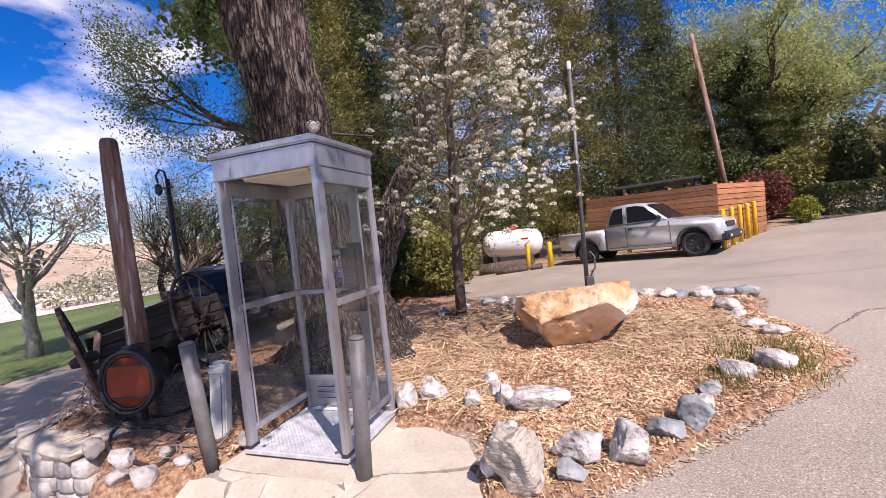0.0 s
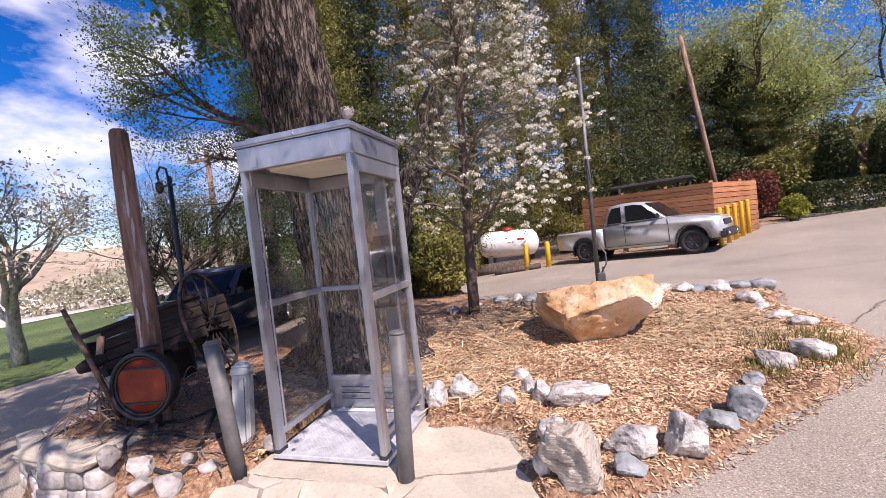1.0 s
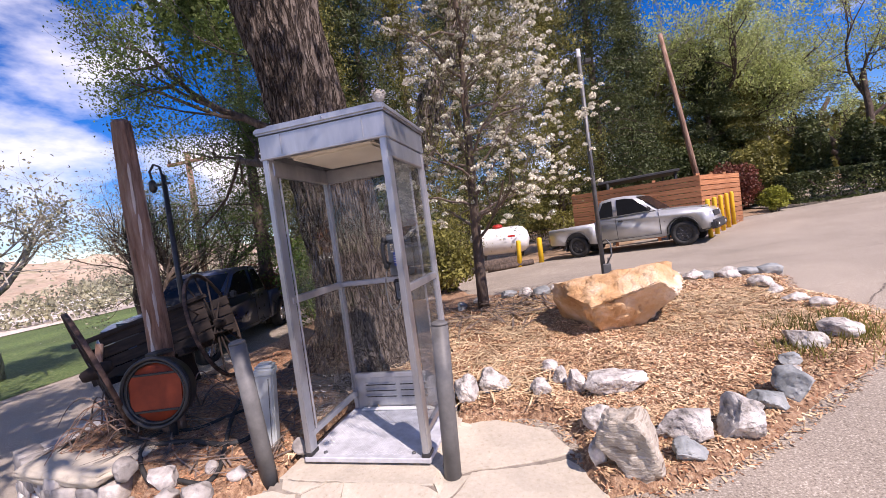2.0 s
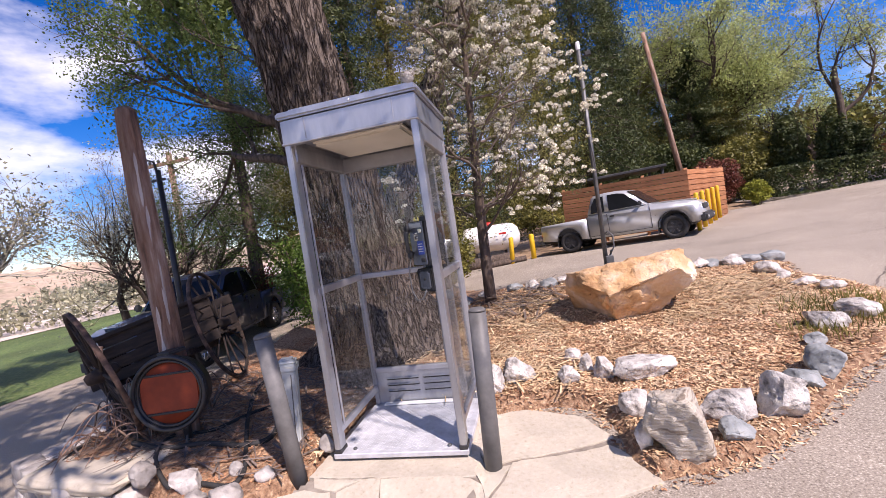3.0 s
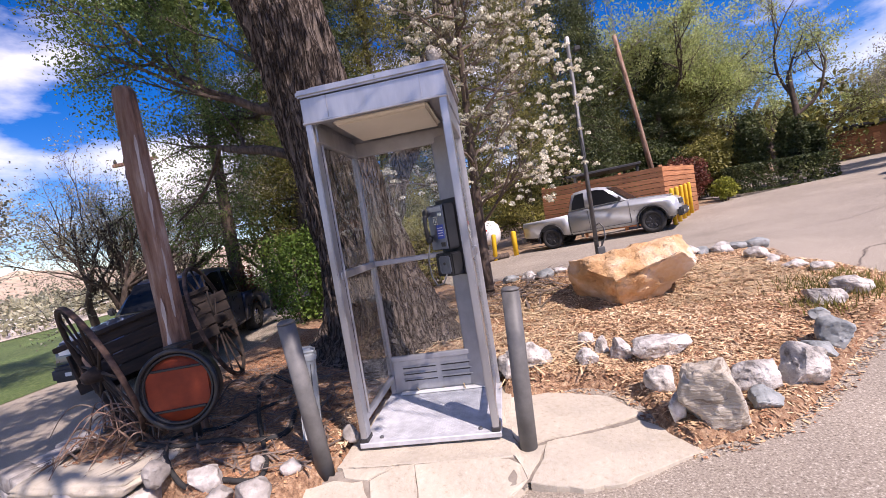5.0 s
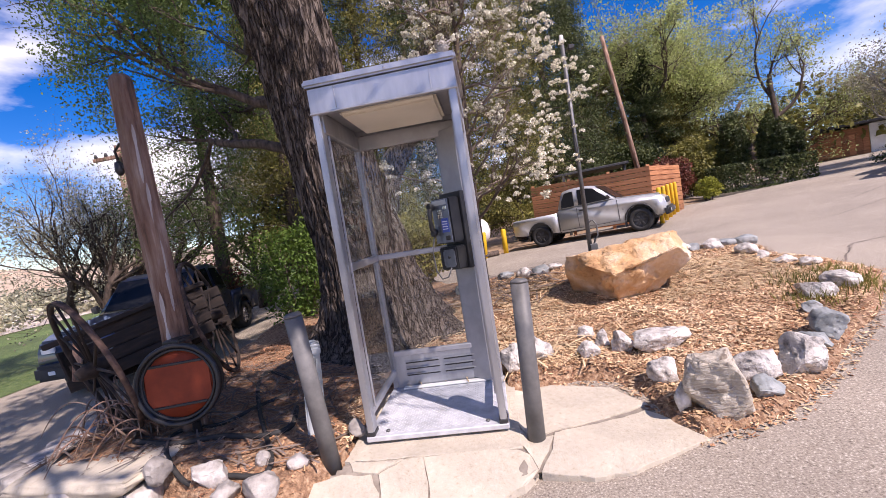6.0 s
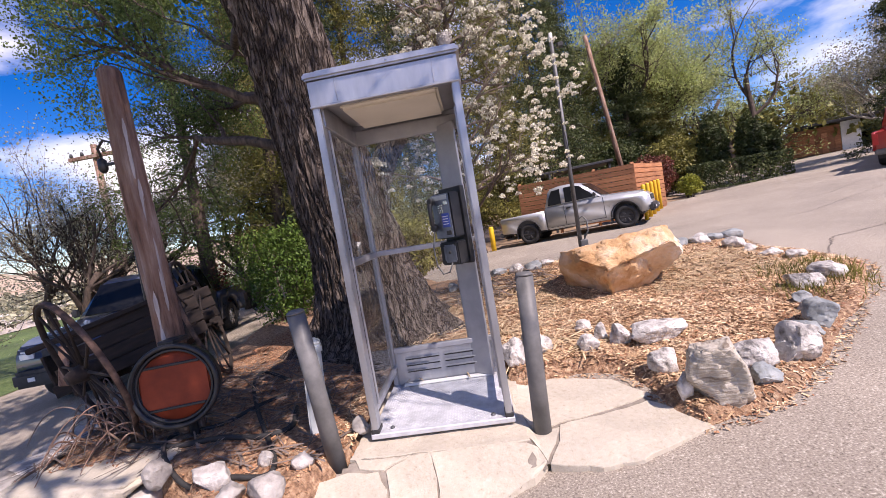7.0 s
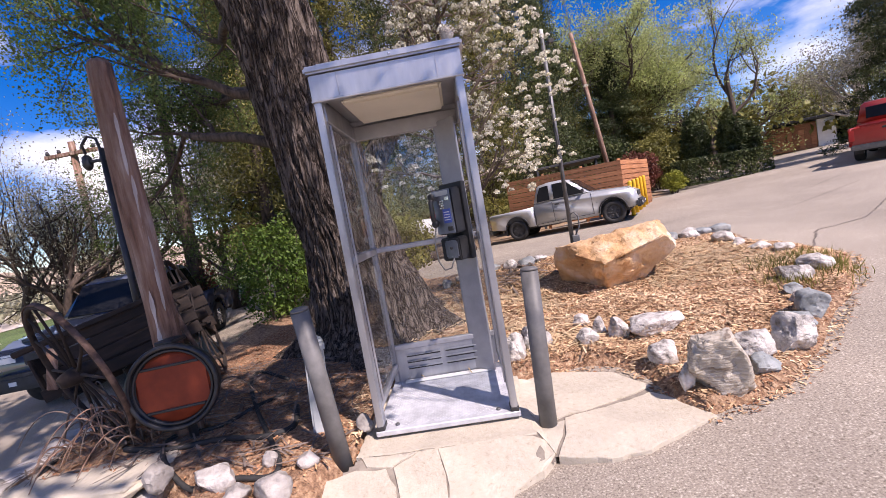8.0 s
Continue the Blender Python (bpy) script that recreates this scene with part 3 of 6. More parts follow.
    part("ceiling", box((W - 0.06, D - 0.06, 0.012), (W / 2, D / 2, 2.10), 0.002), ALU_DULL, t)
    part("light_diffuser", box((W - 0.26, D - 0.22, 0.05), (W / 2, D / 2, 2.07), 0.02, segs=3), CREAM, t, "cream plastic light diffuser")
    for x, y in ((0.12, 0.05), (W - 0.12, 0.05)):
        part("floor_bolt", lathe([(0.014, 0.035), (0.014, 0.043), (0.008, 0.047)], m=Matrix.Translation((x, y, 0)), sides=8), GALV, t)
    return t


def payphone():
    t = thing("payphone", "black and steel coin payphone with handset on its side", "payphone", (-1.845, 3.145, 0.90))
    turn = pose(0, 0, 0, 0, 0, -38)
    t.matrix_basis = Matrix.Translation((-1.862, 3.135, 0.925)) @ turn @ Matrix.Scale(0.92, 4)
    part("backboard", box((0.235, 0.05, 0.62), (0, 0.055, 0.31), 0.006), BLACK, t)
    body = part("body", box((0.19, 0.13, 0.36), (0, -0.03, 0.40), 0.012, segs=2), BLACK, t)
    part("faceplate", box((0.178, 0.006, 0.345), (0, -0.098, 0.40), 0.002), STEEL_BLUE, body, "brushed steel face")
    part("vault", box((0.19, 0.12, 0.185), (0, -0.025, 0.10), 0.01, segs=2), BLACK, t)
    part("vault_door", box((0.12, 0.008, 0.14), (0.015, -0.088, 0.10), 0.012, segs=2), STEEL_BLUE, t)
    part("vault_lock", lathe([(0.012, 0), (0.012, 0.008), (0.007, 0.01)], m=Matrix.Translation((0.015, -0.092, 0.11)) @ pose(0, 0, 0, 90), sides=12), DARKTRIM, t)
    part("instruction_card", box((0.075, 0.004, 0.11), (0.035, -0.103, 0.365), 0.001), BLUE_LABEL, body, "blue instruction card")
    part("top_card", box((0.15, 0.004, 0.035), (0.0, -0.103, 0.545), 0.001), PALE_GREY, body)
    for i in range(4):
        part("print_line", box((0.055, 0.002, 0.006), (0.035, -0.106, 0.335 + 0.02 * i), 0), WHITE, body)
    part("coin_slot", box((0.04, 0.012, 0.03), (0.055, -0.104, 0.50), 0.003), CHROME, body)
    part("coin_return", box((0.05, 0.012, 0.035), (0.05, -0.104, 0.265), 0.004), DARKTRIM, body)
    key = mesh_of("key", box((0.013, 0.008, 0.013), (0, 0, 0), 0.002))
    for i in range(3):
        for j in range(4):
            part("key", key, CHROME, body, at=(-0.022 + 0.018 * i, -0.105, 0.43 + 0.018 * j))
    hs = part("handset", tube([(-0.065, -0.12, 0.32), (-0.065, -0.155, 0.35), (-0.065, -0.16, 0.42), (-0.065, -0.155, 0.49), (-0.065, -0.12, 0.52)], [0.024, 0.02, 0.016, 0.02, 0.024], sides=12), BLACK, t,
              "black plastic handset")
    part("earpiece", lathe([(0.029, 0), (0.03, 0.02), (0.02, 0.028)], m=Matrix.Translation((-0.065, -0.13, 0.525)) @ pose(0, 0, 0, 90), sides=16), BLACK, hs)
    part("mouthpiece", lathe([(0.029, 0), (0.03, 0.02), (0.02, 0.028)], m=Matrix.Translation((-0.065, -0.13, 0.315)) @ pose(0, 0, 0, 90), sides=16), BLACK, hs)
    part("cord", tube([(-0.065, -0.14, 0.30), (-0.08, -0.17, 0.16), (-0.07, -0.17, 0.02), (-0.03, -0.16, -0.05), (0.02, -0.14, -0.04), (0.04, -0.11, 0.03)], 0.006, sides=8), GALV, t, "armoured steel cord")
    return t


def pinecone(at):
    bm = lathe([(0.012, 0), (0.032, 0.012), (0.038, 0.03), (0.028, 0.055), (0.010, 0.075), (0.003, 0.08)], sides=14)
    for i in range(60):
        a, h = i * 2.4, 0.008 + 0.066 * i / 60
        r = 0.038 * math.sin(math.pi * min(0.98, 0.2 + 0.75 * (1 - h / 0.085))) + 0.004
        box((0.012, 0.012, 0.006), (r * math.cos(a), r * math.sin(a), h), 0.002, bm, turn=pose(0, 0, 0, 0, 25, math.degrees(a)))
    solid("pinecone", bm, BARK_PALE, "small grey pinecone standing on the booth roof", "pinecone", at)


phone_booth()
payphone()
pinecone((-1.70, 2.62, 2.28))


# ---- posts by the booth ----
def pipe_bollard(base, top, r=0.052):
    base, top = Vector(base), Vector(top)
    t = thing("bollard", "grey painted steel pipe bollard leaning a little", "bollard", base, group="bollards by the booth")
    d = top - base
    part("pipe", tube([d * -0.1, d * 0.5, d * 0.985], [r, r, r], sides=24), GREY_PAINT, t)
    part("cap", lathe([(r, -0.012), (r * 0.97, -0.002), (r * 0.7, 0.008), (r * 0.1, 0.011)], m=Matrix.Translation(d) @ d.to_track_quat("Z", "Y").to_matrix().to_4x4(), sides=24), GREY_PAINT, t)


pipe_bollard((-2.725, 2.38, -0.13), (-2.79, 2.34, 0.89))
pipe_bollard((-1.50, 2.46, -0.12), (-1.465, 2.49, 0.88))


def pedestal(at, turn):
    t = thing("utility_pedestal", "pale grey square plastic utility pedestal with a domed cap", "utility pedestal", at)
    t.rotation_euler = Euler((radians(-2), radians(4), radians(turn)))
    part("post", box((0.125, 0.125, 0.58), (0, 0, 0.27), 0.012, segs=2), PALE_GREY, t)
    part("seam", box((0.006, 0.006, 0.52), (0.03, -0.0635, 0.27), 0.001), GREY_PAINT, t)
    bm = box((0.14, 0.14, 0.06), (0, 0, 0.575), 0.012, segs=2)
    for i, (s, z) in enumerate(((0.128, 0.612), (0.09, 0.626))):
        box((s, s, 0.022), (0, 0, z), 0.009, bm)
    part("cap", bm, PALE_GREY, t)


pedestal((-2.93, 2.66, 0.0), 24)


# ---- rocks ----
def rock_mesh(name, size, seed, cuts=11, rough=0.09, detail=3, sharp=1.0):
    """A weathered stone: a ball cut by random planes, then roughened."""
    rng = random.Random(seed)
    bm = bmesh.new()
    bmesh.ops.create_icosphere(bm, subdivisions=detail, radius=1)
    planes = []
    for _ in range(cuts):
        d = Vector((rng.gauss(0, 1), rng.gauss(0, 1), rng.gauss(0.15, 0.8))).normalized()
        planes.append((d, rng.uniform(0.50, 0.84)))
    off = Vector((rng.uniform(0, 90), rng.uniform(0, 90), rng.uniform(0, 90)))
    for v in bm.verts:
        p = v.co.copy()
        for d, h in planes:
            k = p.dot(d) - h
            if k > 0:
                p -= d * k * 0.93 * sharp
        n = v.co.normalized()
        near, cells = noise.voronoi(n * 1.7 + off)
        p += n * rough * (1.1 * noise.noise(cells[0] * 5) - 0.7 * math.exp(-14 * (near[1] - near[0])))
        p += n * rough * (noise.noise(n * 1.6 + off) + 0.5 * noise.noise(n * 4 + off) + 0.35 * noise.noise(n * 9 + off) + 0.2 * noise.noise(n * 19 + off))
        v.co = Vector((p.x * size[0] / 2, p.y * size[1] / 2, p.z * size[2] / 2)) * 1.24
    for f in bm.faces:
        f.smooth = rng.random() < 0.5
    return bm


def rock(x, y, w, d, h, material, seed, label, turn=None, sink=0.22, height=bed_z, group="edging rocks", detail=3, tilt=0, rough=0.09, cuts=11):
    bm = rock_mesh("rock", (w, d, h * (1 + sink)), seed, cuts=cuts, detail=detail, rough=rough)
    ob = solid("rock", bm, material, label, "rock", (x, y, height(x, y) + h * (1 + sink) / 2 - h * sink), group=group)
    ob.rotation_euler = Euler((radians(tilt), radians((seed * 37) % 11 - 5), radians(turn if turn is not None else (seed * 53) % 50 - 25)))
    return ob


PALE, DARK, BAND = "pale grey granite rock set in the bed's edge", "dark grey rock with a thin white vein in the bed's edge", "large banded cream rock standing at the bed's corner"
rock(-0.48, 2.47, 0.26, 0.29, 0.33, BANDED, 3, BAND, turn=-20, tilt=18, detail=4, rough=0.10, cuts=9)
rock(-0.655, 2.50, 0.09, 0.10, 0.14, GRANITE, 4, "small pale rock against the large banded one")
for i, (x, y, w, d, h, m) in enumerate([
        (-0.60, 2.88, 0.22, 0.17, 0.14, GRANITE), (-0.13, 2.76, 0.36, 0.23, 0.165, GRANITE), (-0.19, 2.53, 0.20, 0.14, 0.11, GREYSTONE),
        (0.16, 2.75, 0.26, 0.24, 0.22, GRANITE), (0.40, 3.00, 0.23, 0.17, 0.10, GREYSTONE), (0.61, 3.13, 0.25, 0.21, 0.17, GREYSTONE),
        (0.78, 3.54, 0.15, 0.13, 0.09, GREYSTONE), (0.70, 3.36, 0.14, 0.11, 0.08, GRANITE), (1.00, 3.82, 0.27, 0.21, 0.14, GRANITE), (1.34, 3.97, 0.29, 0.22, 0.14, GRANITE),
        (1.44, 5.43, 0.25, 0.2, 0.17, GRANITE), (1.80, 6.17, 0.32, 0.24, 0.14, GREYSTONE), (1.58, 6.17, 0.24, 0.18, 0.12, GREYSTONE), (1.30, 6.00, 0.33, 0.24, 0.14, GRANITE),
        (1.07, 5.99, 0.2, 0.15, 0.10, GREYSTONE), (0.90, 5.98, 0.24, 0.18, 0.14, GRANITE), (0.72, 6.1, 0.2, 0.15, 0.12, GRANITE), (0.52, 6.15, 0.2, 0.15, 0.12, GREYSTONE),
        (1.46, 5.2, 0.19, 0.14, 0.09, GRANITE), (1.47, 4.88, 0.24, 0.17, 0.09, GRANITE), (1.58, 4.70, 0.24, 0.17, 0.10, GRANITE),
        (-0.42, 3.36, 0.41, 0.27, 0.17, GRANITE), (-0.70, 3.41, 0.21, 0.17, 0.15, GRANITE), (-0.81, 3.52, 0.13, 0.12, 0.12, GRANITE), (-0.98, 3.34, 0.17, 0.14, 0.12, GRANITE),
        (-1.36, 3.47, 0.33, 0.24, 0.17, GRANITE), (-0.90, 3.75, 0.15, 0.12, 0.09, GRANITE), (-1.56, 3.3, 0.22, 0.18, 0.20, GRANITE),
        (-1.18, 6.05, 0.24, 0.17, 0.13, GRANITE), (-0.95, 5.97, 0.26, 0.18, 0.12, GREYSTONE), (-0.76, 6.06, 0.2, 0.15, 0.1, GRANITE), (-1.46, 6.2, 0.26, 0.18, 0.11, GREYSTONE),
        (-1.9, 6.3, 0.25, 0.2, 0.14, GRANITE), (-2.15, 6.1, 0.2, 0.16, 0.12, GREYSTONE)]):
    rock(x, y, w * 0.92, d * 0.92, h * 0.92, m, 10 + i, PALE if m is GRANITE else DARK, detail=4 if y < 4.2 else 3)
for i, (x, y, w, d, h) in enumerate([(-2.98, 2.06, 0.17, 0.15, 0.13), (-3.17, 2.01, 0.14, 0.13, 0.10), (-3.12, 2.33, 0.09, 0.08, 0.07), (-2.90, 2.30, 0.13, 0.11, 0.07), (-2.63, 2.60, 0.10, 0.08, 0.09)]):
    rock(x, y, w, d, h, WALLSTONE, 60 + i, "rounded tan rock at the foot of the stone wall", group="rocks by the wall")


def boulder():
    """The long sandstone boulder: high back, overhanging right end, undercut front."""
    bm = bmesh.new()
    bmesh.ops.create_icosphere(bm, subdivisions=5, radius=1)
    off = Vector((3.1, 7.7, 1.3))
    planes = [(Vector((-0.30, -0.70, 0.66)).normalized(), 0.56), (Vector((0.30, -0.80, -0.52)).normalized(), 0.40), (Vector((-0.22, 0.1, 1)).normalized(), 0.52), (Vector((-0.9, -0.35, 0.15)).normalized(), 0.80), (Vector((-0.75, -0.45, -0.5)).normalized(), 0.58),
              (Vector((0.80, -0.1, -0.60)).normalized(), 0.50), (Vector((0.80, -0.35, 0.45)).normalized(), 0.74), (Vector((0.05, -0.98, 0.1)).normalized(), 0.66), (Vector((0.2, 0.9, 0.2)).normalized(), 0.75)]
    for v in bm.verts:
        n = v.co.normalized()
        p = n.copy()
        for d, h in planes:
            k = p.dot(d) - h
            if k > 0:
                p -= d * k
        near, cells = noise.voronoi(n * 1.9 + off)
        p += n * (0.05 * noise.noise(cells[0] * 4) - 0.05 * math.exp(-13 * (near[1] - near[0])))
        p += n * (0.05 * noise.noise(n * 1.7 + off) + 0.03 * noise.noise(n * 4.1 + off) + 0.03 * abs(noise.noise(n * 8 + off)) + 0.025 * noise.noise(n * 15 + off) + 0.012 * noise.noise(n * 30 + off))
        v.co = Vector((p.x * 0.73, p.y * 0.66, p.z * 0.56))
    for f in bm.faces:
        f.smooth = f.index % 3 > 0
    ob = solid("boulder", bm, BOULDER, "large tan and orange sandstone boulder on the mulch", "boulder", (-0.16, 4.62, bed_z(-0.2, 4.6) + 0.23))
    ob.rotation_euler = Euler((radians(-4), radians(3), radians(-4)))


boulder()


# ---- paving before the booth ----
def pave_z(x, y):
    """The paving falls from the booth to the drive."""
    k = max(0.0, min(1.0, (2.36 - y) / 0.45))
    k = k * k * (3 - 2 * k)
    return max((1 - k) * (-0.03 if x < -1.57 else -0.055) + k * (ground_z(x, y) + 0.006), ground_z(x, y) + 0.012)


def slab(outline, z, label="cracked pale flagstone before the booth", thick=0.16, seed=0):
    """One stone of the paving with a rounded, uneven top."""
    cx, cy = sum(p[0] for p in outline) / len(outline), sum(p[1] for p in outline) / len(outline)
    rng = random.Random(seed)
    pts = []
    for i, (x, y) in enumerate(outline):
        x2, y2 = outline[(i + 1) % len(outline)]
        n = max(2, int(math.hypot(x2 - x, y2 - y) / 0.05))
        for k in range(n):
            u = k / n
            pts.append((x + (x2 - x) * u - cx + rng.uniform(-0.006, 0.006), y + (y2 - y) * u - cy + rng.uniform(-0.006, 0.006)))
    bm = bmesh.new()
    rings = []
    for s, dz in ((1.015, -thick), (1.015, -0.004), (1.006, 0.0), (0.93, 0.0), (0.6, 0.0), (0.3, 0.0)):
        rings.append([bm.verts.new((px * s, py * s, dz + pave_z(px * s + cx, py * s + cy) - z + 0.006 * noise.noise(Vector((px * s * 5 + cx, py * s * 5, seed))))) for px, py in pts])
    n = len(pts)
    for i, (a, b) in enumerate(zip(rings, rings[1:])):
        for k in range(n):
            bm.faces.new((a[k], a[(k + 1) % n], b[(k + 1) % n], b[k])).smooth = i > 2
    mid = bm.verts.new((0, 0, pave_z(cx, cy) - z))
    for k in range(n):
        bm.faces.new((rings[-1][k], rings[-1][(k + 1) % n], mid))
    bmesh.ops.recalc_face_normals(bm, faces=bm.faces[:])
    ob = solid("flagstone", bm, FLAG, label, "flagstone", (cx, cy, z), group="flagstones before the booth")
    return ob


booth_slab = slab([(-2.63, 2.36), (-1.60, 2.34), (-1.58, 3.4), (-2.62, 3.4)], -0.003, "pale concrete slab under the booth", seed=1)
slab([(-2.63, 2.37), (-2.50, 2.33), (-2.19, 2.33), (-2.27, 2.33), (-2.42, 2.25), (-2.56, 2.28)], -0.05, seed=2)
slab([(-2.40, 2.24), (-2.26, 2.33), (-2.165, 2.33), (-2.12, 2.17), (-2.11, 2.05), (-2.11, 1.72), (-2.36, 1.72), (-2.365, 2.09)], -0.045, seed=3)
slab([(-2.15, 2.33), (-1.71, 2.34), (-1.56, 2.30), (-1.53, 2.19), (-1.61, 2.10), (-1.78, 2.02), (-1.86, 1.78), (-2.09, 1.72), (-2.095, 2.04), (-2.105, 2.17)], -0.06, seed=4)
slab([(-1.63, 3.08), (-1.35, 3.16), (-0.94, 2.97), (-0.79, 2.71), (-0.91, 2.665), (-1.38, 2.53), (-1.52, 2.47), (-1.62, 2.62)], -0.035, seed=5)
slab([(-1.39, 2.49), (-1.33, 2.51), (-0.82, 2.63), (-0.73, 2.53), (-0.64, 2.37), (-0.63, 2.28), (-0.90, 2.18), (-1.05, 2.12), (-1.26, 2.11), (-1.50, 2.17), (-1.43, 2.33)], -0.055, seed=6)
slab([(-2.79, 2.23), (-2.62, 2.26), (-2.45, 2.24), (-2.39, 2.14), (-2.375, 2.05), (-2.375, 1.72), (-2.69, 1.76), (-2.86, 2.08)], -0.075, seed=7)
slab([(-1.61, 2.57), (-1.53, 2.455), (-1.40, 2.475), (-1.445, 2.33), (-1.52, 2.20), (-1.55, 2.31), (-1.60, 2.36)], -0.05, seed=8)


APRON = [(-2.84, 2.08), (-2.76, 2.20), (-2.62, 2.35), (-1.62, 2.35), (-1.62, 3.06), (-1.35, 3.13), (-0.96, 2.95), (-0.82, 2.70), (-0.66, 2.38), (-0.66, 2.29), (-0.90, 2.20), (-1.26, 2.13), (-1.50, 2.19), (-1.63, 2.10), (-1.79, 2.02), (-1.88, 1.79), (-2.09, 1.74), (-2.68, 1.78)]
tagged(part("paving_bed", sheet("paving_bed", steps((-2.88, -0.6, 0.03)), steps((1.7, 3.2, 0.03)), lambda x, y: pave_z(x, y) - 0.009, lambda x, y: within(APRON, x, y)), MORTAR), "sandy joint filling between the flagstones", "paving", kind="structure")


# ---- stone wall at the bed's corner ----
def block_stone(size, seed, cuts=5, rough=0.05):
    """A roughly squared field stone with worn arrises."""
    bm = bmesh.new()
    bmesh.ops.create_cube(bm, size=2)
    bmesh.ops.subdivide_edges(bm, edges=bm.edges[:], cuts=cuts, use_grid_fill=True)
    off = Vector((seed * 1.37, seed * 0.71, seed * 2.3))
    for v in bm.verts:
        c = v.co.copy()
        ball = c.normalized() * 1.18
        p = c.lerp(ball, 0.30)
        p += c.normalized() * rough * (1.6 * noise.noise(c * 0.9 + off) + noise.noise(c * 2.3 + off) + 0.5 * noise.noise(c * 5 + off))
        p.x += 0.16 * noise.noise(off) * p.z
        v.co = Vector((p.x * size[0] / 2, p.y * size[1] / 2, p.z * size[2] / 2))
    for f in bm.faces:
        f.smooth = True
    return bm


def stone_wall():
    rng = random.Random(8)
    core = tagged(part("stone_wall", prism([(-5.22, 2.62), (-4.25, 2.27), (-3.80, 2.31), (-3.85, 2.62), (-4.7, 2.85), (-5.02, 3.7), (-5.14, 3.7)], -0.6, 0.03, axis="z"), MORTAR), "low mortared wall of pale field stones", "stone wall", kind="structure")
    k = 0
    for (x0, y0), (x1, y1), top in (((-5.25, 2.57), (-4.25, 2.20), 0.07), ((-4.25, 2.20), (-3.76, 2.25), 0.07), ((-5.18, 3.7), (-5.29, 2.57), -0.02)):
        length, turn = math.hypot(x1 - x0, y1 - y0), math.atan2(y1 - y0, x1 - x0)
        z = -0.50
        while z < top - 0.08:
            h = rng.uniform(0.11, 0.17)
            s = rng.uniform(-0.1, 0)
            while s < length - 0.06:
                w = rng.uniform(0.14, 0.34)
                bm = block_stone((w * 0.97, 0.16, h * 0.98), 200 + k, cuts=4)
                u = (s + w / 2) / length
                ob = part("stone", bm, WALLSTONE, core, at=(x0 + (x1 - x0) * u, y0 + (y1 - y0) * u + rng.uniform(-0.06, -0.035), min(z + h / 2, top - h / 2 + 0.02)))
                ob.rotation_euler = (0, 0, turn)
                s += w
                k += 1
            z += h * 0.95
    for x, y, w, d, h, turn, stone in ((-4.28, 2.33, 0.98, 0.44, 0.10, -4, FLAG), (-4.97, 2.60, 0.46, 0.40, 0.09, -20, WALLSTONE), (-5.12, 3.05, 0.28, 0.44, 0.08, 5, WALLSTONE), (-5.1, 3.5, 0.26, 0.42, 0.08, 3, WALLSTONE)):
        bm = block_stone((w, d, h), 300 + k, cuts=9, rough=0.07)
        part("cap_stone", bm, stone, core, at=(x, y, 0.075 if stone is FLAG else 0.03)).rotation_euler = (0, 0, radians(turn))
        k += 1


stone_wall()
rock(-3.69, 2.20, 0.13, 0.13, 0.13, WALLSTONE, 71, "rounded tan cobble ending the stone wall", group="rocks by the wall")
rock(-3.36, 2.16, 0.26, 0.14, 0.12, WALLSTONE, 72, "rounded pale rock at the foot of the stone wall", group="rocks by the wall")


# ---- old post, signal lamp and wagon ----
def log_post():
    t = thing("log_post", "tall weathered log post with peeling bark", "post", (-3.90, 2.74, bed_z(-3.9, 2.74)))
    path = [(0.02, 0, -0.15), (0.015, 0, 0.4), (0.0, 0.01, 0.9), (-0.005, 0, 1.4), (-0.015, 0, 1.9), (-0.02, 0, 2.3), (-0.02, 0, 2.47), (-0.022, 0, 2.50)]
    part("log", tube(path, [0.090, 0.088, 0.083, 0.080, 0.077, 0.074, 0.070, 0.056], sides=28, wobble=0.16), OLDWOOD, t)
    for k, (z, h, a) in enumerate(((0.3, 0.6, -0.25), (0.85, 0.5, -0.45), (1.3, 0.45, -0.6), (1.75, 0.4, -0.8), (0.5, 0.5, -1.2))):
        bm = bmesh.new()
        rows = []
        for i in range(9):
            u = i / 8
            wd = max(0.02, 0.11 + 0.13 * noise.noise(Vector((u * 9, k * 3.3, 0)))) * (0.3 if i in (0, 8) else 1)
            rows.append([bm.verts.new(((0.093 - 0.008 * (z + h * u)) * math.cos(a + s * wd) - 0.006, (0.093 - 0.008 * (z + h * u)) * math.sin(a + s * wd), z + h * u)) for s in (-1, -0.3, 0.3, 1)])
        for p, q in zip(rows, rows[1:]):
            for j in range(3):
                bm.faces.new((p[j], p[j + 1], q[j + 1], q[j]))
        part("bare_streak", bm, SILVERWOOD, t, "pale bare wood where bark has peeled")


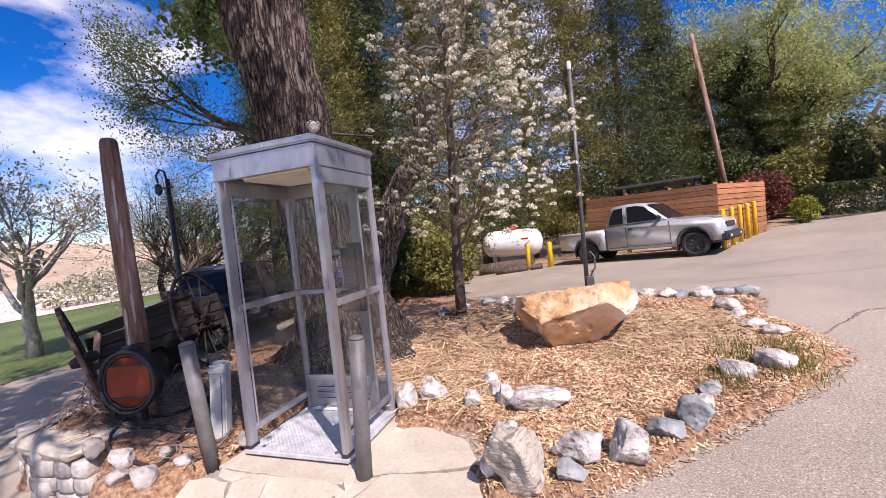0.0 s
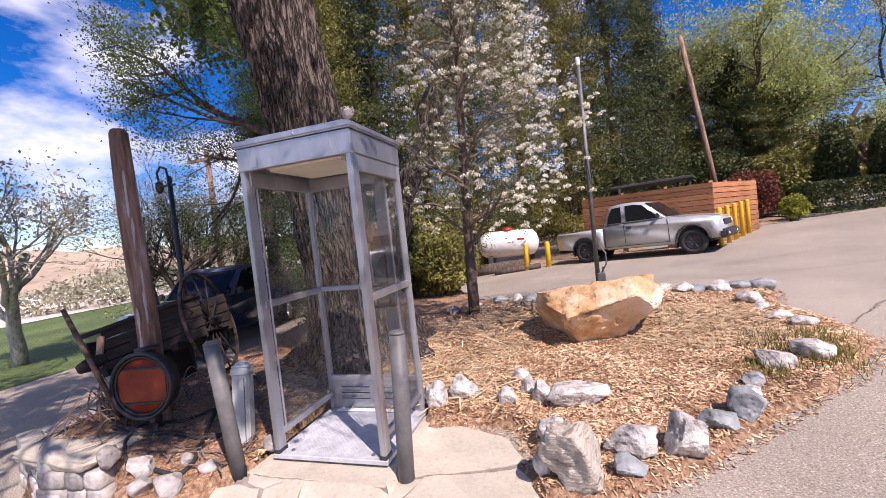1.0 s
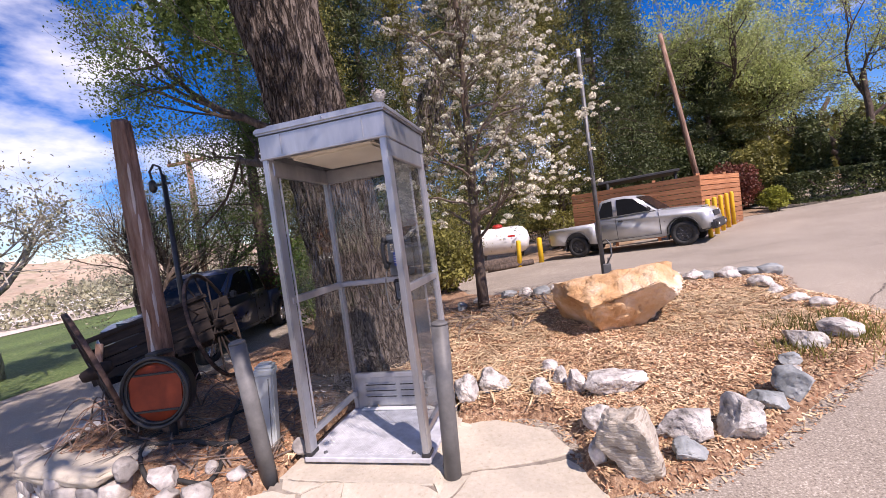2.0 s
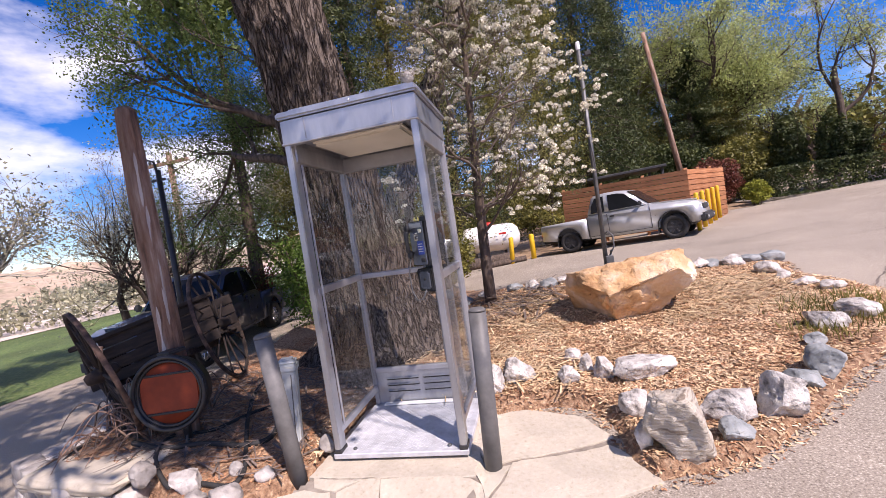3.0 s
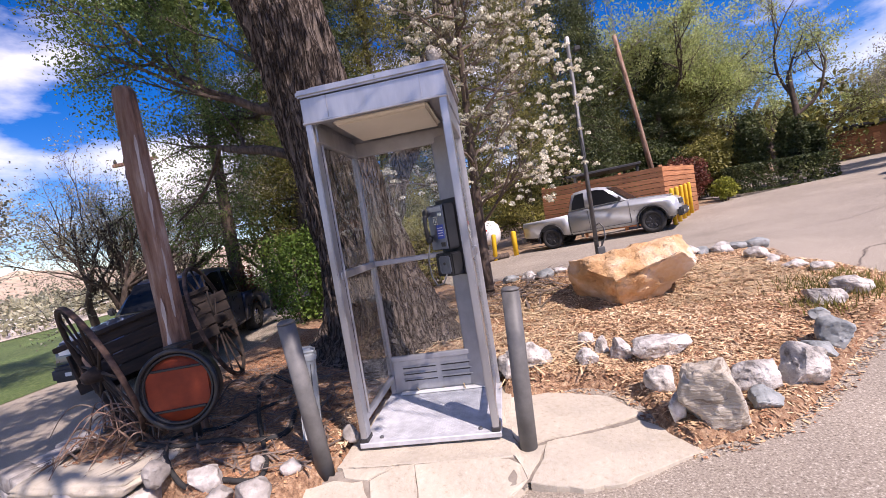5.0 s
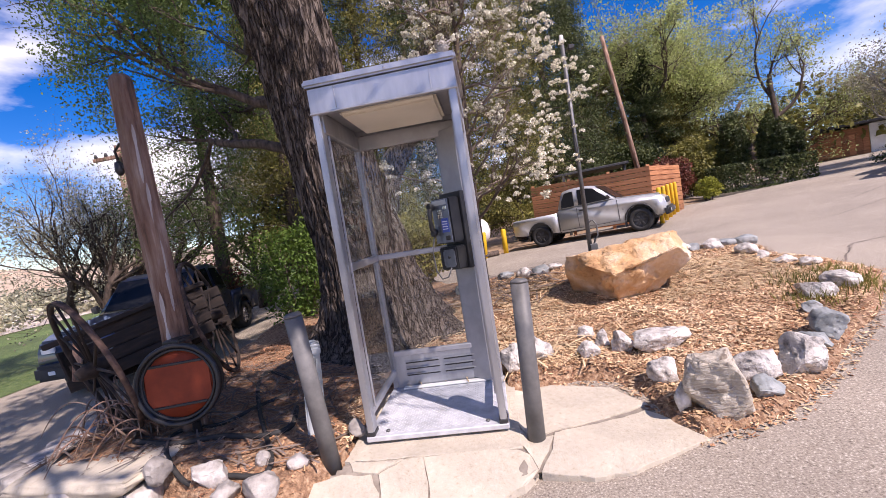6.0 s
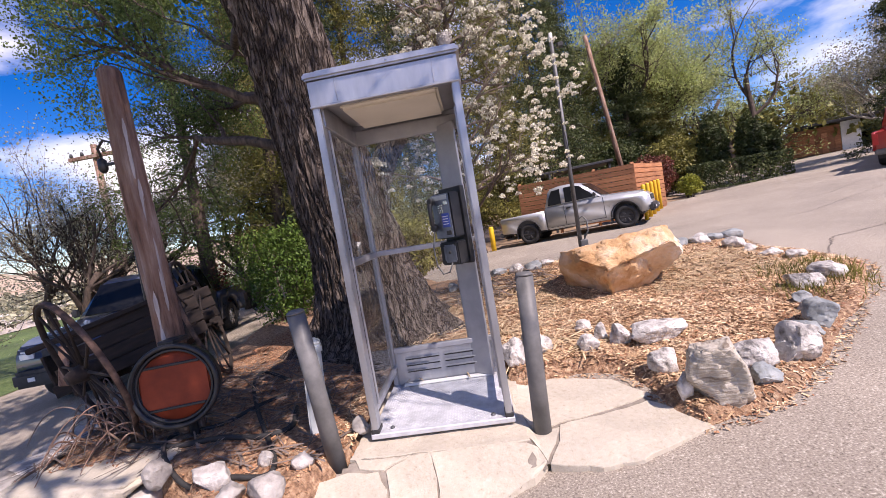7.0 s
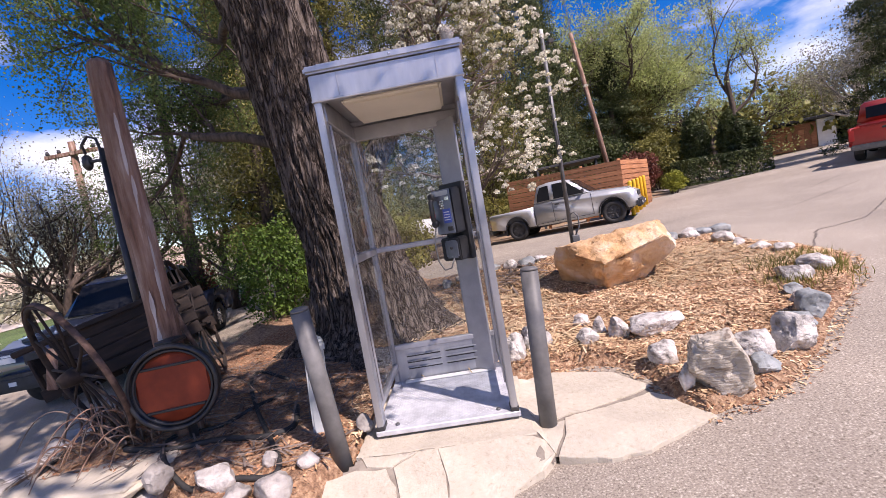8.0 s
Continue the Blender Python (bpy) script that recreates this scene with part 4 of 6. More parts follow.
def signal_lamp():
    t = thing("signal_lamp", "old black railway signal lamp with a red-orange lens", "signal lamp", (-3.77, 2.56, bed_z(-3.77, 2.56) - 0.02))
    t.scale = (0.95, 0.95, 0.95)
    c = 0.44
    face = Matrix.Translation((0, 0, c)) @ pose(0, 0, 0, 86, 0, 12)
    part("housing", lathe([(0.20, -0.12), (0.255, -0.10), (0.27, -0.02), (0.285, 0.0), (0.285, 0.035), (0.262, 0.04), (0.255, 0.012), (0.03, 0.010)], m=face, sides=48), BLACK, t)
    part("outer_ring", ring(0.272, 0.016, m=face @ Matrix.Translation((0, 0, 0.035)), sides=56), BLACK, t)
    part("inner_ring", ring(0.242, 0.010, m=face @ Matrix.Translation((0, 0, 0.026)), sides=56), BLACK, t)
    out = []
    for sgn in (1, -1):
        for i in range(17):
            x = sgn * (-0.215 + 0.43 * i / 16)
            out.append((x * 1.0, sgn * min(0.135, math.sqrt(max(0, 0.232 ** 2 - x * x)))))
    lens = prism(out, 0.014, 0.024, axis="z")
    bmesh.ops.transform(lens, matrix=face, verts=lens.verts)
    part("lens", lens, AMBER, t, "faded red-orange lens")
    back = lathe([(0.23, 0.011), (0.23, 0.016), (0.02, 0.016)], m=face, sides=48)
    part("lens_backing", back, AMBER, t)
    for s in (1, -1):
        bar = box((0.36, 0.018, 0.012), (0, s * 0.145, 0.026), 0.004)
        bmesh.ops.transform(bar, matrix=face, verts=bar.verts)
        part("clamp_bar", bar, BLACK, t)
    part("bracket", box((0.12, 0.16, 0.03), (-0.03, 0.09, c + 0.29), 0.006), BLACK, t)
    part("stem", tube([(-0.02, 0.1, -0.1), (-0.02, 0.1, c)], 0.03, sides=12), BLACK, t)


def wagon_wheel(centre, radius, normal, label):
    q = Vector(normal).to_track_quat("Z", "Y").to_matrix().to_4x4()
    t = thing("wagon_wheel", label, "wagon wheel", centre, group="old wagon wheels")
    t.matrix_basis = Matrix.Translation(centre) @ q
    part("rim", ring(radius, 0.016, sides=44, across=8, flat=1.1), SHADEWOOD, t)
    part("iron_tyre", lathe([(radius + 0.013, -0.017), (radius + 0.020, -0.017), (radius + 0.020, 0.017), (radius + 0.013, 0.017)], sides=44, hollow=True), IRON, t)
    part("hub", lathe([(0.03, -0.11), (0.045, -0.09), (0.06, -0.03), (0.06, 0.03), (0.045, 0.09), (0.03, 0.11)], sides=16), SHADEWOOD, t)
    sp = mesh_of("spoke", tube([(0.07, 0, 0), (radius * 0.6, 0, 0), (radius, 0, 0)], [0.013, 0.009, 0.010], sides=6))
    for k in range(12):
        part("spoke", sp, SHADEWOOD, t).rotation_euler = (0, 0, 2 * math.pi * k / 12)


def wagon():
    t = thing("old_wagon", "broken old wooden wagon body, weathered, its dark wood blackened for tree shade", "wagon", (-4.85, 3.75, bed_z(-4.85, 3.75)))
    t.rotation_euler = Euler((radians(-6), radians(-14), radians(24)))
    t.scale = (0.72, 0.80, 0.80)
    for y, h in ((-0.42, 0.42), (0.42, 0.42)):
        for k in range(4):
            part("side_board", box((1.7 - 0.08 * k, 0.03, 0.13), (0.05 * k, y, 0.50 + 0.145 * k), 0.006), SHADEWOOD, t)
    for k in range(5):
        part("floor_board", box((1.6, 0.16, 0.03), (0, -0.35 + 0.175 * k, 0.5), 0.005), SHADEWOOD, t)
    part("end_board", box((0.03, 0.84, 0.4), (-0.82, 0, 0.7), 0.006), SHADEWOOD, t)
    part("top_rail", box((1.85, 0.07, 0.06), (0.02, -0.44, 1.0), 0.012), SHADEWOOD, t)
    part("axle", box((0.09, 1.25, 0.09), (0.45, 0, 0.42), 0.012), SHADEWOOD, t)
    part("axle", box((0.09, 1.25, 0.09), (-0.55, 0, 0.42), 0.012), SHADEWOOD, t)
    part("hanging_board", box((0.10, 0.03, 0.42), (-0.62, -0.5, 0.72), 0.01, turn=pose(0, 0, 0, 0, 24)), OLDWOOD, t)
    part("rest", box((0.3, 0.5, 0.45), (0.0, 0, 0.2), 0.02), SHADEWOOD, t)


log_post()
signal_lamp()
wagon_wheel((-4.45, 2.63, 0.66), 0.51, (0.49, 0.87, 0.27), "leaning spoked wagon wheel with a rusted iron tyre")
wagon_wheel((-4.50, 3.95, 0.72), 0.59, (0.88, 0.42, 0.25), "spoked wagon wheel standing against the old wagon")
wagon()


def lantern_pole():
    x, y = -5.5, 4.5
    t = thing("lantern_pole", "slim black iron pole with a hanging lantern", "lamp post", (x, y, ground_z(x, y) - 0.05))
    part("pole", tube([(0, 0, 0), (0.01, 0, 3.05)], [0.04, 0.03], sides=12), BLACK, t)
    part("hook", tube([(0.01, 0, 2.95), (-0.03, 0, 3.16), (-0.12, 0, 3.2), (-0.2, 0, 3.12), (-0.18, 0, 3.02)], 0.015, sides=8), BLACK, t)
    part("lantern", lathe([(0.015, 0.14), (0.045, 0.11), (0.05, 0.02), (0.035, -0.01), (0.015, -0.03)], m=Matrix.Translation((-0.18, 0, 2.87)), sides=12), BLACK, t)
    part("crossarm", box((0.3, 0.03, 0.03), (-0.05, 0, 2.93), 0.004), BLACK, t)


lantern_pole()


def hose(points, r, label, material=RUBBER):
    pts = [Vector((x, y, bed_surface(x, y) + r * 0.8 + z)) for x, y, z in points]
    fine = []
    for i in range(len(pts) - 1):
        p0, p1, p2, p3 = pts[max(0, i - 1)], pts[i], pts[i + 1], pts[min(len(pts) - 1, i + 2)]
        for k in range(6):
            u = k / 6
            fine.append(0.5 * ((2 * p1) + (p2 - p0) * u + (2 * p0 - 5 * p1 + 4 * p2 - p3) * u * u + (3 * p1 - p0 - 3 * p2 + p3) * u ** 3))
    fine.append(pts[-1])
    base = fine[0].copy()
    solid("hose", tube([p - base for p in fine], r, sides=8), material, label, "hose", base, group="hoses by the booth")


hose([(-3.88, 2.76, 0.0), (-3.93, 2.58, 0.0), (-3.78, 2.36, 0.0), (-3.57, 2.24, 0.0), (-3.32, 2.19, 0.0), (-3.08, 2.19, 0.0), (-3.07, 2.31, 0.0), (-3.22, 2.54, 0.0), (-3.5, 2.94, 0.0), (-3.82, 3.48, 0.0), (-3.93, 3.85, 0.0), (-3.52, 3.54, 0.0)], 0.016, "brown-black rubber hose looping over the mulch")
hose([(-4.18, 2.55, 0.0), (-3.85, 2.49, 0.0), (-3.58, 2.59, 0.0), (-3.28, 2.59, 0.0), (-3.13, 2.69, 0.0), (-3.21, 2.95, 0.0)], 0.019, "thick black drain hose lying on the mulch")
hose([(-3.89, 2.68, 0.0), (-3.67, 2.77, 0.0), (-3.55, 3.0, 0.0), (-3.4, 3.24, 0.0)], 0.014, "black rubber hose lying over the mulch")
hose([(-4.72, 2.67, 0.0), (-4.65, 2.49, 0.0), (-4.61, 2.32, 0.0)], 0.015, "black rubber hose end lying over the wall")


# ---- light pole ----
def light_pole():
    x, y = -0.03, 7.0
    t = thing("light_pole", "slim grey steel light pole with a white lamp head", "light pole", (x, y, ground_z(x, y)))
    part("pole", tube([(0, 0, 0), (0.0, 0, 3.42)], [0.035, 0.03], sides=12), GALV, t)
    part("base_plate", box((0.2, 0.2, 0.02), (0, 0, 0.01), 0.004), GALV, t)
    part("lamp_head", box((0.06, 0.06, 0.13), (0, 0, 3.48), 0.012), WHITE, t, "white lamp head")
    part("bracket", tube([(0, 0, 3.3), (0.09, -0.02, 3.32)], 0.012, sides=6), DARKTRIM, t)
    part("floodlight", box((0.09, 0.07, 0.07), (0.12, -0.03, 3.33), 0.01), DARKTRIM, t)
    part("junction_box", box((0.12, 0.07, 0.2), (0.05, -0.03, 0.12), 0.01), GALV, t)
    part("conduit", tube([(0.05, -0.02, 0.2), (0.14, -0.02, 0.35), (0.14, -0.02, 0.52), (0.08, -0.02, 0.6), (0.02, -0.01, 0.56)], 0.012, sides=8), GALV, t)
    part("conduit", tube([(0.09, 0.02, 0.0), (0.09, 0.02, 0.3)], 0.014, sides=8), GALV, t)
    part("wire", tube([(0.0, -0.03, 2.6), (-0.02, -0.03, 2.2), (0.02, -0.03, 1.6)], 0.006, sides=5), GALV, t)


light_pole()


def canes():
    """Dead arching canes by the leaning wheel."""
    rng = random.Random(17)
    t = thing("dead_canes", "tangle of dry brown canes and vines beside the wheel", "dead canes", (-4.5, 2.75, bed_z(-4.5, 2.75)))
    for k in range(70):
        x, y = rng.uniform(-0.3, 0.55), rng.uniform(-0.15, 0.4)
        a, h, w = rng.uniform(0, 6.28), rng.uniform(0.12, 0.42), rng.uniform(0.15, 0.5)
        pts = [(x + w * u * math.cos(a), y + w * u * math.sin(a), h * math.sin(math.pi * (0.12 + 0.75 * u)) - 0.1) for u in [i / 11 for i in range(12)]]
        part("cane", tube(pts, [0.008 - 0.0005 * i for i in range(12)], sides=5), OLDWOOD if k % 3 else TWIG, t)


canes()


def crack(points, name="road_crack", width=0.006, z=None):
    """A wandering filled crack lying on the surface."""
    rng = random.Random(int(points[0][0] * 100))
    line = []
    for (x1, y1), (x2, y2) in zip(points, points[1:]):
        n = max(3, int(math.hypot(x2 - x1, y2 - y1) / 0.04))
        line += [(x1 + (x2 - x1) * k / n + rng.gauss(0, 0.009), y1 + (y2 - y1) * k / n + rng.gauss(0, 0.009)) for k in range(n)]
    bm = bmesh.new()
    prev = None
    for i, (x, y) in enumerate(line):
        xn, yn = line[min(i + 1, len(line) - 1)]
        xp, yp = line[max(i - 1, 0)]
        d = Vector((xn - xp, yn - yp, 0)).normalized()
        w = width * rng.uniform(0.4, 1.2)
        h = (z or ground_z)(x, y) + 0.004
        pair = [bm.verts.new((x - d.y * w, y + d.x * w, h)), bm.verts.new((x + d.y * w, y - d.x * w, h))]
        if prev:
            bm.faces.new((prev[0], prev[1], pair[1], pair[0]))
        prev = pair
    tagged(part(name, bm, CRACK), "dark earth-filled crack", "crack", kind="structure")


for pts in ([(2.0, 4.8), (2.7, 5.6), (3.6, 5.9), (5.2, 7.2)], [(1.3, 7.5), (2.4, 8.1), (4.5, 8.3), (7, 9.6)], [(2.5, 9.8), (4.2, 10.3), (6.4, 10.2), (8.6, 11.6)], [(5.4, 12.6), (7.2, 13.1), (9.5, 14.6)]):
    crack(pts, width=0.009)


# ---- vehicles ----
def arch_points(cx, r, z0, n=9):
    return [(cx - r * math.cos(math.pi * k / (n - 1)), z0 + r * math.sin(math.pi * k / (n - 1))) for k in range(n)]


def wheel(parent, x, y, r=0.35, w=0.22, rim=DARKTRIM):
    side = Matrix.Translation((x, y, r)) @ pose(0, 0, 0, 90)
    t = part("wheel", lathe([(r * 0.62, -w / 2), (r * 0.93, -w / 2), (r, -w * 0.3), (r, w * 0.3), (r * 0.93, w / 2), (r * 0.62, w / 2)], m=side, sides=32, hollow=True), RUBBER, parent, "black tyre")
    for s in (1, -1):
        part("rim", lathe([(r * 0.64, s * w * 0.30), (r * 0.62, s * w * 0.42), (r * 0.5, s * w * 0.30), (r * 0.2, s * w * 0.36), (r * 0.02, s * w * 0.38)], m=side, sides=24), rim, t)
        for k in range(6):
            a = math.pi * k / 3
            bar = box((r * 0.36, 0.05, 0.02), (r * 0.38 * math.cos(a), r * 0.38 * math.sin(a), s * w * 0.38), 0.006, turn=pose(0, 0, 0, 0, 0, math.degrees(a)))
            bmesh.ops.transform(bar, matrix=side, verts=bar.verts)
            part("rim_spoke", bar, rim, t)


def pickup(at, heading, paint, label, pitch=0.0, scale=1.0, lamp=WHITE, rim=DARKTRIM):
    """A compact extended-cab pickup, nose along +x."""
    t = thing("pickup_truck", label, "pickup truck", at)
    t.rotation_euler = Euler((0, radians(pitch), radians(heading)))
    t.scale = (scale,) * 3
    hw = 0.82
    fx, rx, ar = 1.55, -1.62, 0.42
    # nose and cab below the windows
    front = [(2.24, 0.42), (2.29, 0.62), (2.26, 0.82), (2.19, 0.95), (1.95, 1.04), (1.25, 1.09), (0.95, 1.12), (-0.92, 1.12), (-0.92, 0.36)] + [(fx - ar, 0.34)] + arch_points(fx, ar, 0.40)[1:-1] + [(fx + ar, 0.40)]
    part("front_body", prism(front, -hw, hw, bevel=0.035), paint, t, smooth=True)
    part("hood_bulge", box((1.0, 1.2, 0.06), (1.58, 0, 1.065), 0.03, segs=2, turn=pose(0, 0, 0, 0, 5)), paint, t)
    # bed
    bed = [(-0.94, 0.38), (-0.94, 1.04), (-2.55, 1.04), (-2.60, 0.98), (-2.58, 0.50), (rx - ar, 0.44)] + arch_points(rx, ar, 0.42)[1:-1] + [(rx + ar, 0.40)]
    for s in (1, -1):
        part("bed_side", prism(bed, s * hw - s * 0.0, s * (hw - 0.09), bevel=0.015), paint, t, smooth=True)
    part("bed_floor", box((1.6, 1.5, 0.05), (-1.75, 0, 0.62), 0.005), DARKTRIM, t)
    part("bed_head", box((0.04, 1.5, 0.45), (-0.98, 0, 0.82), 0.005), paint, t)
    gate = part("tailgate", box((0.06, 1.5, 0.5), (-2.56, 0, 0.77), 0.015, segs=2), paint, t)
    part("gate_handle", box((0.02, 0.22, 0.06), (-2.60, 0, 0.93), 0.008), DARKTRIM, gate)
    for s in (1, -1):
        part("tail_lamp", box((0.05, 0.12, 0.32), (-2.575, s * 0.745, 0.82), 0.012), REDPAINT, t)
    # cabin
    bm = bmesh.new()
    prof = [(0.98, 1.10), (0.34, 1.66), (0.10, 1.73), (-0.35, 1.745), (-0.72, 1.70), (-0.92, 1.10)]
    vs = []
    for x, z in prof:
        k = (z - 1.09) / 0.65
        for s in (-1, 1):
            vs.append(bm.verts.new((x, s * (hw - 0.02 - 0.13 * k), z)))
    for i in range(len(prof) - 1):
        a, b, c, d = vs[2 * i], vs[2 * i + 1], vs[2 * i + 3], vs[2 * i + 2]
        bm.faces.new((a, b, c, d))
    bm.faces.new([vs[2 * i] for i in range(len(prof))])
    bm.faces.new([vs[2 * i + 1] for i in reversed(range(len(prof)))])
    bm.faces.new((vs[0], vs[-2], vs[-1], vs[1]))
    bmesh.ops.recalc_face_normals(bm, faces=bm.faces[:])
    bmesh.ops.bevel(bm, geom=bm.edges[:], offset=0.04, segments=2, affect="EDGES")
    part("cabin", bm, paint, t, smooth=True)
    for s in (1, -1):
        def pane(name, pts, off=0.014, material=CARGLASS):
            b2 = bmesh.new()
            va = [b2.verts.new((x, s * (hw - 0.02 - 0.13 * (z - 1.09) / 0.65 + off), z)) for x, z in pts]
            vb = [b2.verts.new((x, s * (hw - 0.02 - 0.13 * (z - 1.09) / 0.65 + off - 0.02), z)) for x, z in pts]
            b2.faces.new(va), b2.faces.new(list(reversed(vb)))
            for i in range(len(pts)):
                b2.faces.new((va[i], va[(i + 1) % len(pts)], vb[(i + 1) % len(pts)], vb[i]))
            bmesh.ops.recalc_face_normals(b2, faces=b2.faces[:])
            part(name, b2, material, t)
        pane("door_window", [(0.78, 1.16), (0.30, 1.60), (0.08, 1.65), (-0.20, 1.66), (-0.20, 1.16)])
        pane("rear_window", [(-0.34, 1.16), (-0.34, 1.65), (-0.62, 1.63), (-0.74, 1.40), (-0.78, 1.16)])
        for x in (0.98, -0.27, -0.93):
            part("door_gap", box((0.012, 0.012, 0.66), (x, s * hw, 0.75), 0), DARKTRIM, t)
        part("sill_gap", box((1.86, 0.012, 0.012), (0.05, s * hw, 0.43), 0), DARKTRIM, t)
        part("door_handle", box((0.15, 0.03, 0.05), (-0.12, s * (hw + 0.01), 0.98), 0.01), DARKTRIM, t)
        part("mirror", box((0.10, 0.14, 0.14), (0.76, s * (hw + 0.09), 1.22), 0.03, segs=2), DARKTRIM, t)
        part("headlight", box((0.14, 0.26, 0.15), (2.20, s * 0.64, 0.82), 0.035, segs=2), lamp, t, "clear headlight")
        part("fog_lamp", box((0.04, 0.12, 0.08), (2.375, s * 0.55, 0.50), 0.015), lamp, t)
        for cx in (fx, rx):
            part("arch_lip", tube([(x, s * hw, z) for x, z in arch_points(cx, ar, 0.41)], 0.018, sides=6), DARKTRIM, t)
        part("mud_flap", box((0.03, 0.22, 0.22), (fx - 0.44, s * 0.68, 0.32), 0.004), DARKTRIM, t)
        part("mud_flap", box((0.03, 0.22, 0.22), (rx - 0.44, s * 0.68, 0.34), 0.004), DARKTRIM, t)
        for cx in (fx, rx):
            part("wheel_housing", box((0.86, 0.46, 0.52), (cx, s * 0.34, 0.58), 0.02), DARKTRIM, t)
            wheel(t, cx, s * 0.70, rim=rim)
    wsh = box((0.02, 1.30, 0.74), (0, 0, 0), 0.005, turn=pose(0, 0, 0, 0, -48.8))
    bmesh.ops.translate(wsh, vec=(0.675, 0, 1.40), verts=wsh.verts)
    part("windscreen", wsh, CARGLASS, t)
    part("back_window", box((0.02, 1.15, 0.36), (-0.845, 0, 1.40), 0.005, turn=pose(0, 0, 0, 0, 18)), CARGLASS, t)
    part("front_bumper", box((0.20, 1.66, 0.24), (2.29, 0, 0.50), 0.05, segs=2), DARKTRIM, t, "dark plastic bumper")
    part("grille", box((0.05, 0.85, 0.16), (2.275, 0, 0.80), 0.015), DARKTRIM, t)
    part("rear_bumper", box((0.16, 1.55, 0.16), (-2.66, 0, 0.46), 0.03, segs=2), GALV, t)
    part("underbody", box((4.3, 1.1, 0.2), (-0.1, 0, 0.42), 0.03), DARKTRIM, t)
    return t


front_w, rear_w = Vector((2.62, 12.25, 0)), Vector((0.02, 13.60, 0))
head = math.degrees(math.atan2(front_w.y - rear_w.y, front_w.x - rear_w.x))
mid = (front_w * 1.62 + rear_w * 1.55) / 3.17
away = Vector((math.sin(radians(-head)), math.cos(radians(-head)), 0))
zf, zr = ground_z(front_w.x, front_w.y), ground_z(rear_w.x, rear_w.y)
mid += away * 0.80 * 0.95
pickup((mid.x, mid.y, (zf + zr) / 2 + 0.004), head, SILVER, "dusty silver extended-cab pickup truck with black wheels", pitch=-math.degrees(math.atan2(zf - zr, 3.17)), scale=0.925)
red = pickup((12.2, 13.9, ground_z(12.2, 13.9) - 0.03), 41, RED_CAR, "red pickup truck parked uphill with its tailgate to the bed", pitch=-3, scale=0.98, rim=CHROME)
blue = pickup((-8.15, 7.75, ground_z(-8.15, 7.75) - 0.03), -78, BLUE_CAR, "dark blue pickup truck parked behind the old wagon", scale=0.98, rim=CHROME)


# ---- timber enclosure, posts and canopy ----
def plank_fence():
    t = tagged(new("plank_enclosure"), "enclosure of reddish stained horizontal cedar planks", "plank fence")
    a, b, c = Vector((3.62, 13.9, 0)), Vector((0.1, 15.6, 0)), Vector((5.6, 16.4, 0))
    t.location = (a.x, a.y, ground_z(a.x, a.y))
    for p, q, z1, z2 in ((a, b, 2.08, 2.0), (a, c, 2.08, 2.1)):
        d = q - p
        n = Vector((-d.y, d.x, 0)).normalized()
        ang = math.atan2(d.y, d.x)
        bottom = 0.32
        rows = 11
        h = (z1 - bottom) / rows
        plank = mesh_of("plank", box((d.length, 0.025, h - 0.018), (d.length / 2, 0, 0), 0.004))
        for k in range(rows):
            ob = part("plank", plank, PLANK, t)
            ob.location = Vector((p.x, p.y, bottom + h * (k + 0.5))) - t.location
            ob.rotation_euler = (0, 0, ang)
        for k in range(4):
            s = p + d * (k / 3)
            s = s + (q - p).normalized() * (0.06 if k == 0 else -0.06) + n * (0.06 if n.y > 0 else -0.06)
            part("fence_post", box((0.09, 0.09, z1 + 0.1), (s.x - t.location.x, s.y - t.location.y, z1 / 2 - t.location.z), 0.006), PLANK, t)


plank_fence()


def canopy():
    t = thing("flat_canopy", "dark flat metal canopy roof over the enclosure", "canopy", (2.5, 16.9, ground_z(2.5, 16.9) - 0.20))
    part("roof", box((2.6, 2.0, 0.10), (0, 0, 2.35), 0.02, turn=pose(0, 0, 0, 0, -1.5, -8)), DARKTRIM, t)
    for x in (-1.1, 1.1):
        for y in (-0.8, 0.8):
            part("post", box((0.09, 0.09, 2.35), (x, y, 1.17), 0.006), DARKTRIM, t)


canopy()


def yellow_post(x, y, h=1.05, r=0.06, lean=0):
    t = thing("safety_post", "yellow painted steel safety post", "safety post", (x, y, ground_z(x, y)), group="yellow safety posts")
    t.rotation_euler = (0, radians(lean), 0)
    part("post", lathe([(r, -0.15), (r, h - 0.02), (r * 0.9, h), (r * 0.5, h + 0.02), (r * 0.05, h + 0.025)], sides=16), YELLOW, t)


for x, y in ((3.50, 13.10), (3.88, 13.72), (4.26, 14.34), (4.64, 14.96), (5.02, 15.58)):
    yellow_post(x, y)
yellow_post(-1.85, 13.9, 0.85, 0.075, 3)
yellow_post(-1.15, 14.2, 0.80, 0.085)


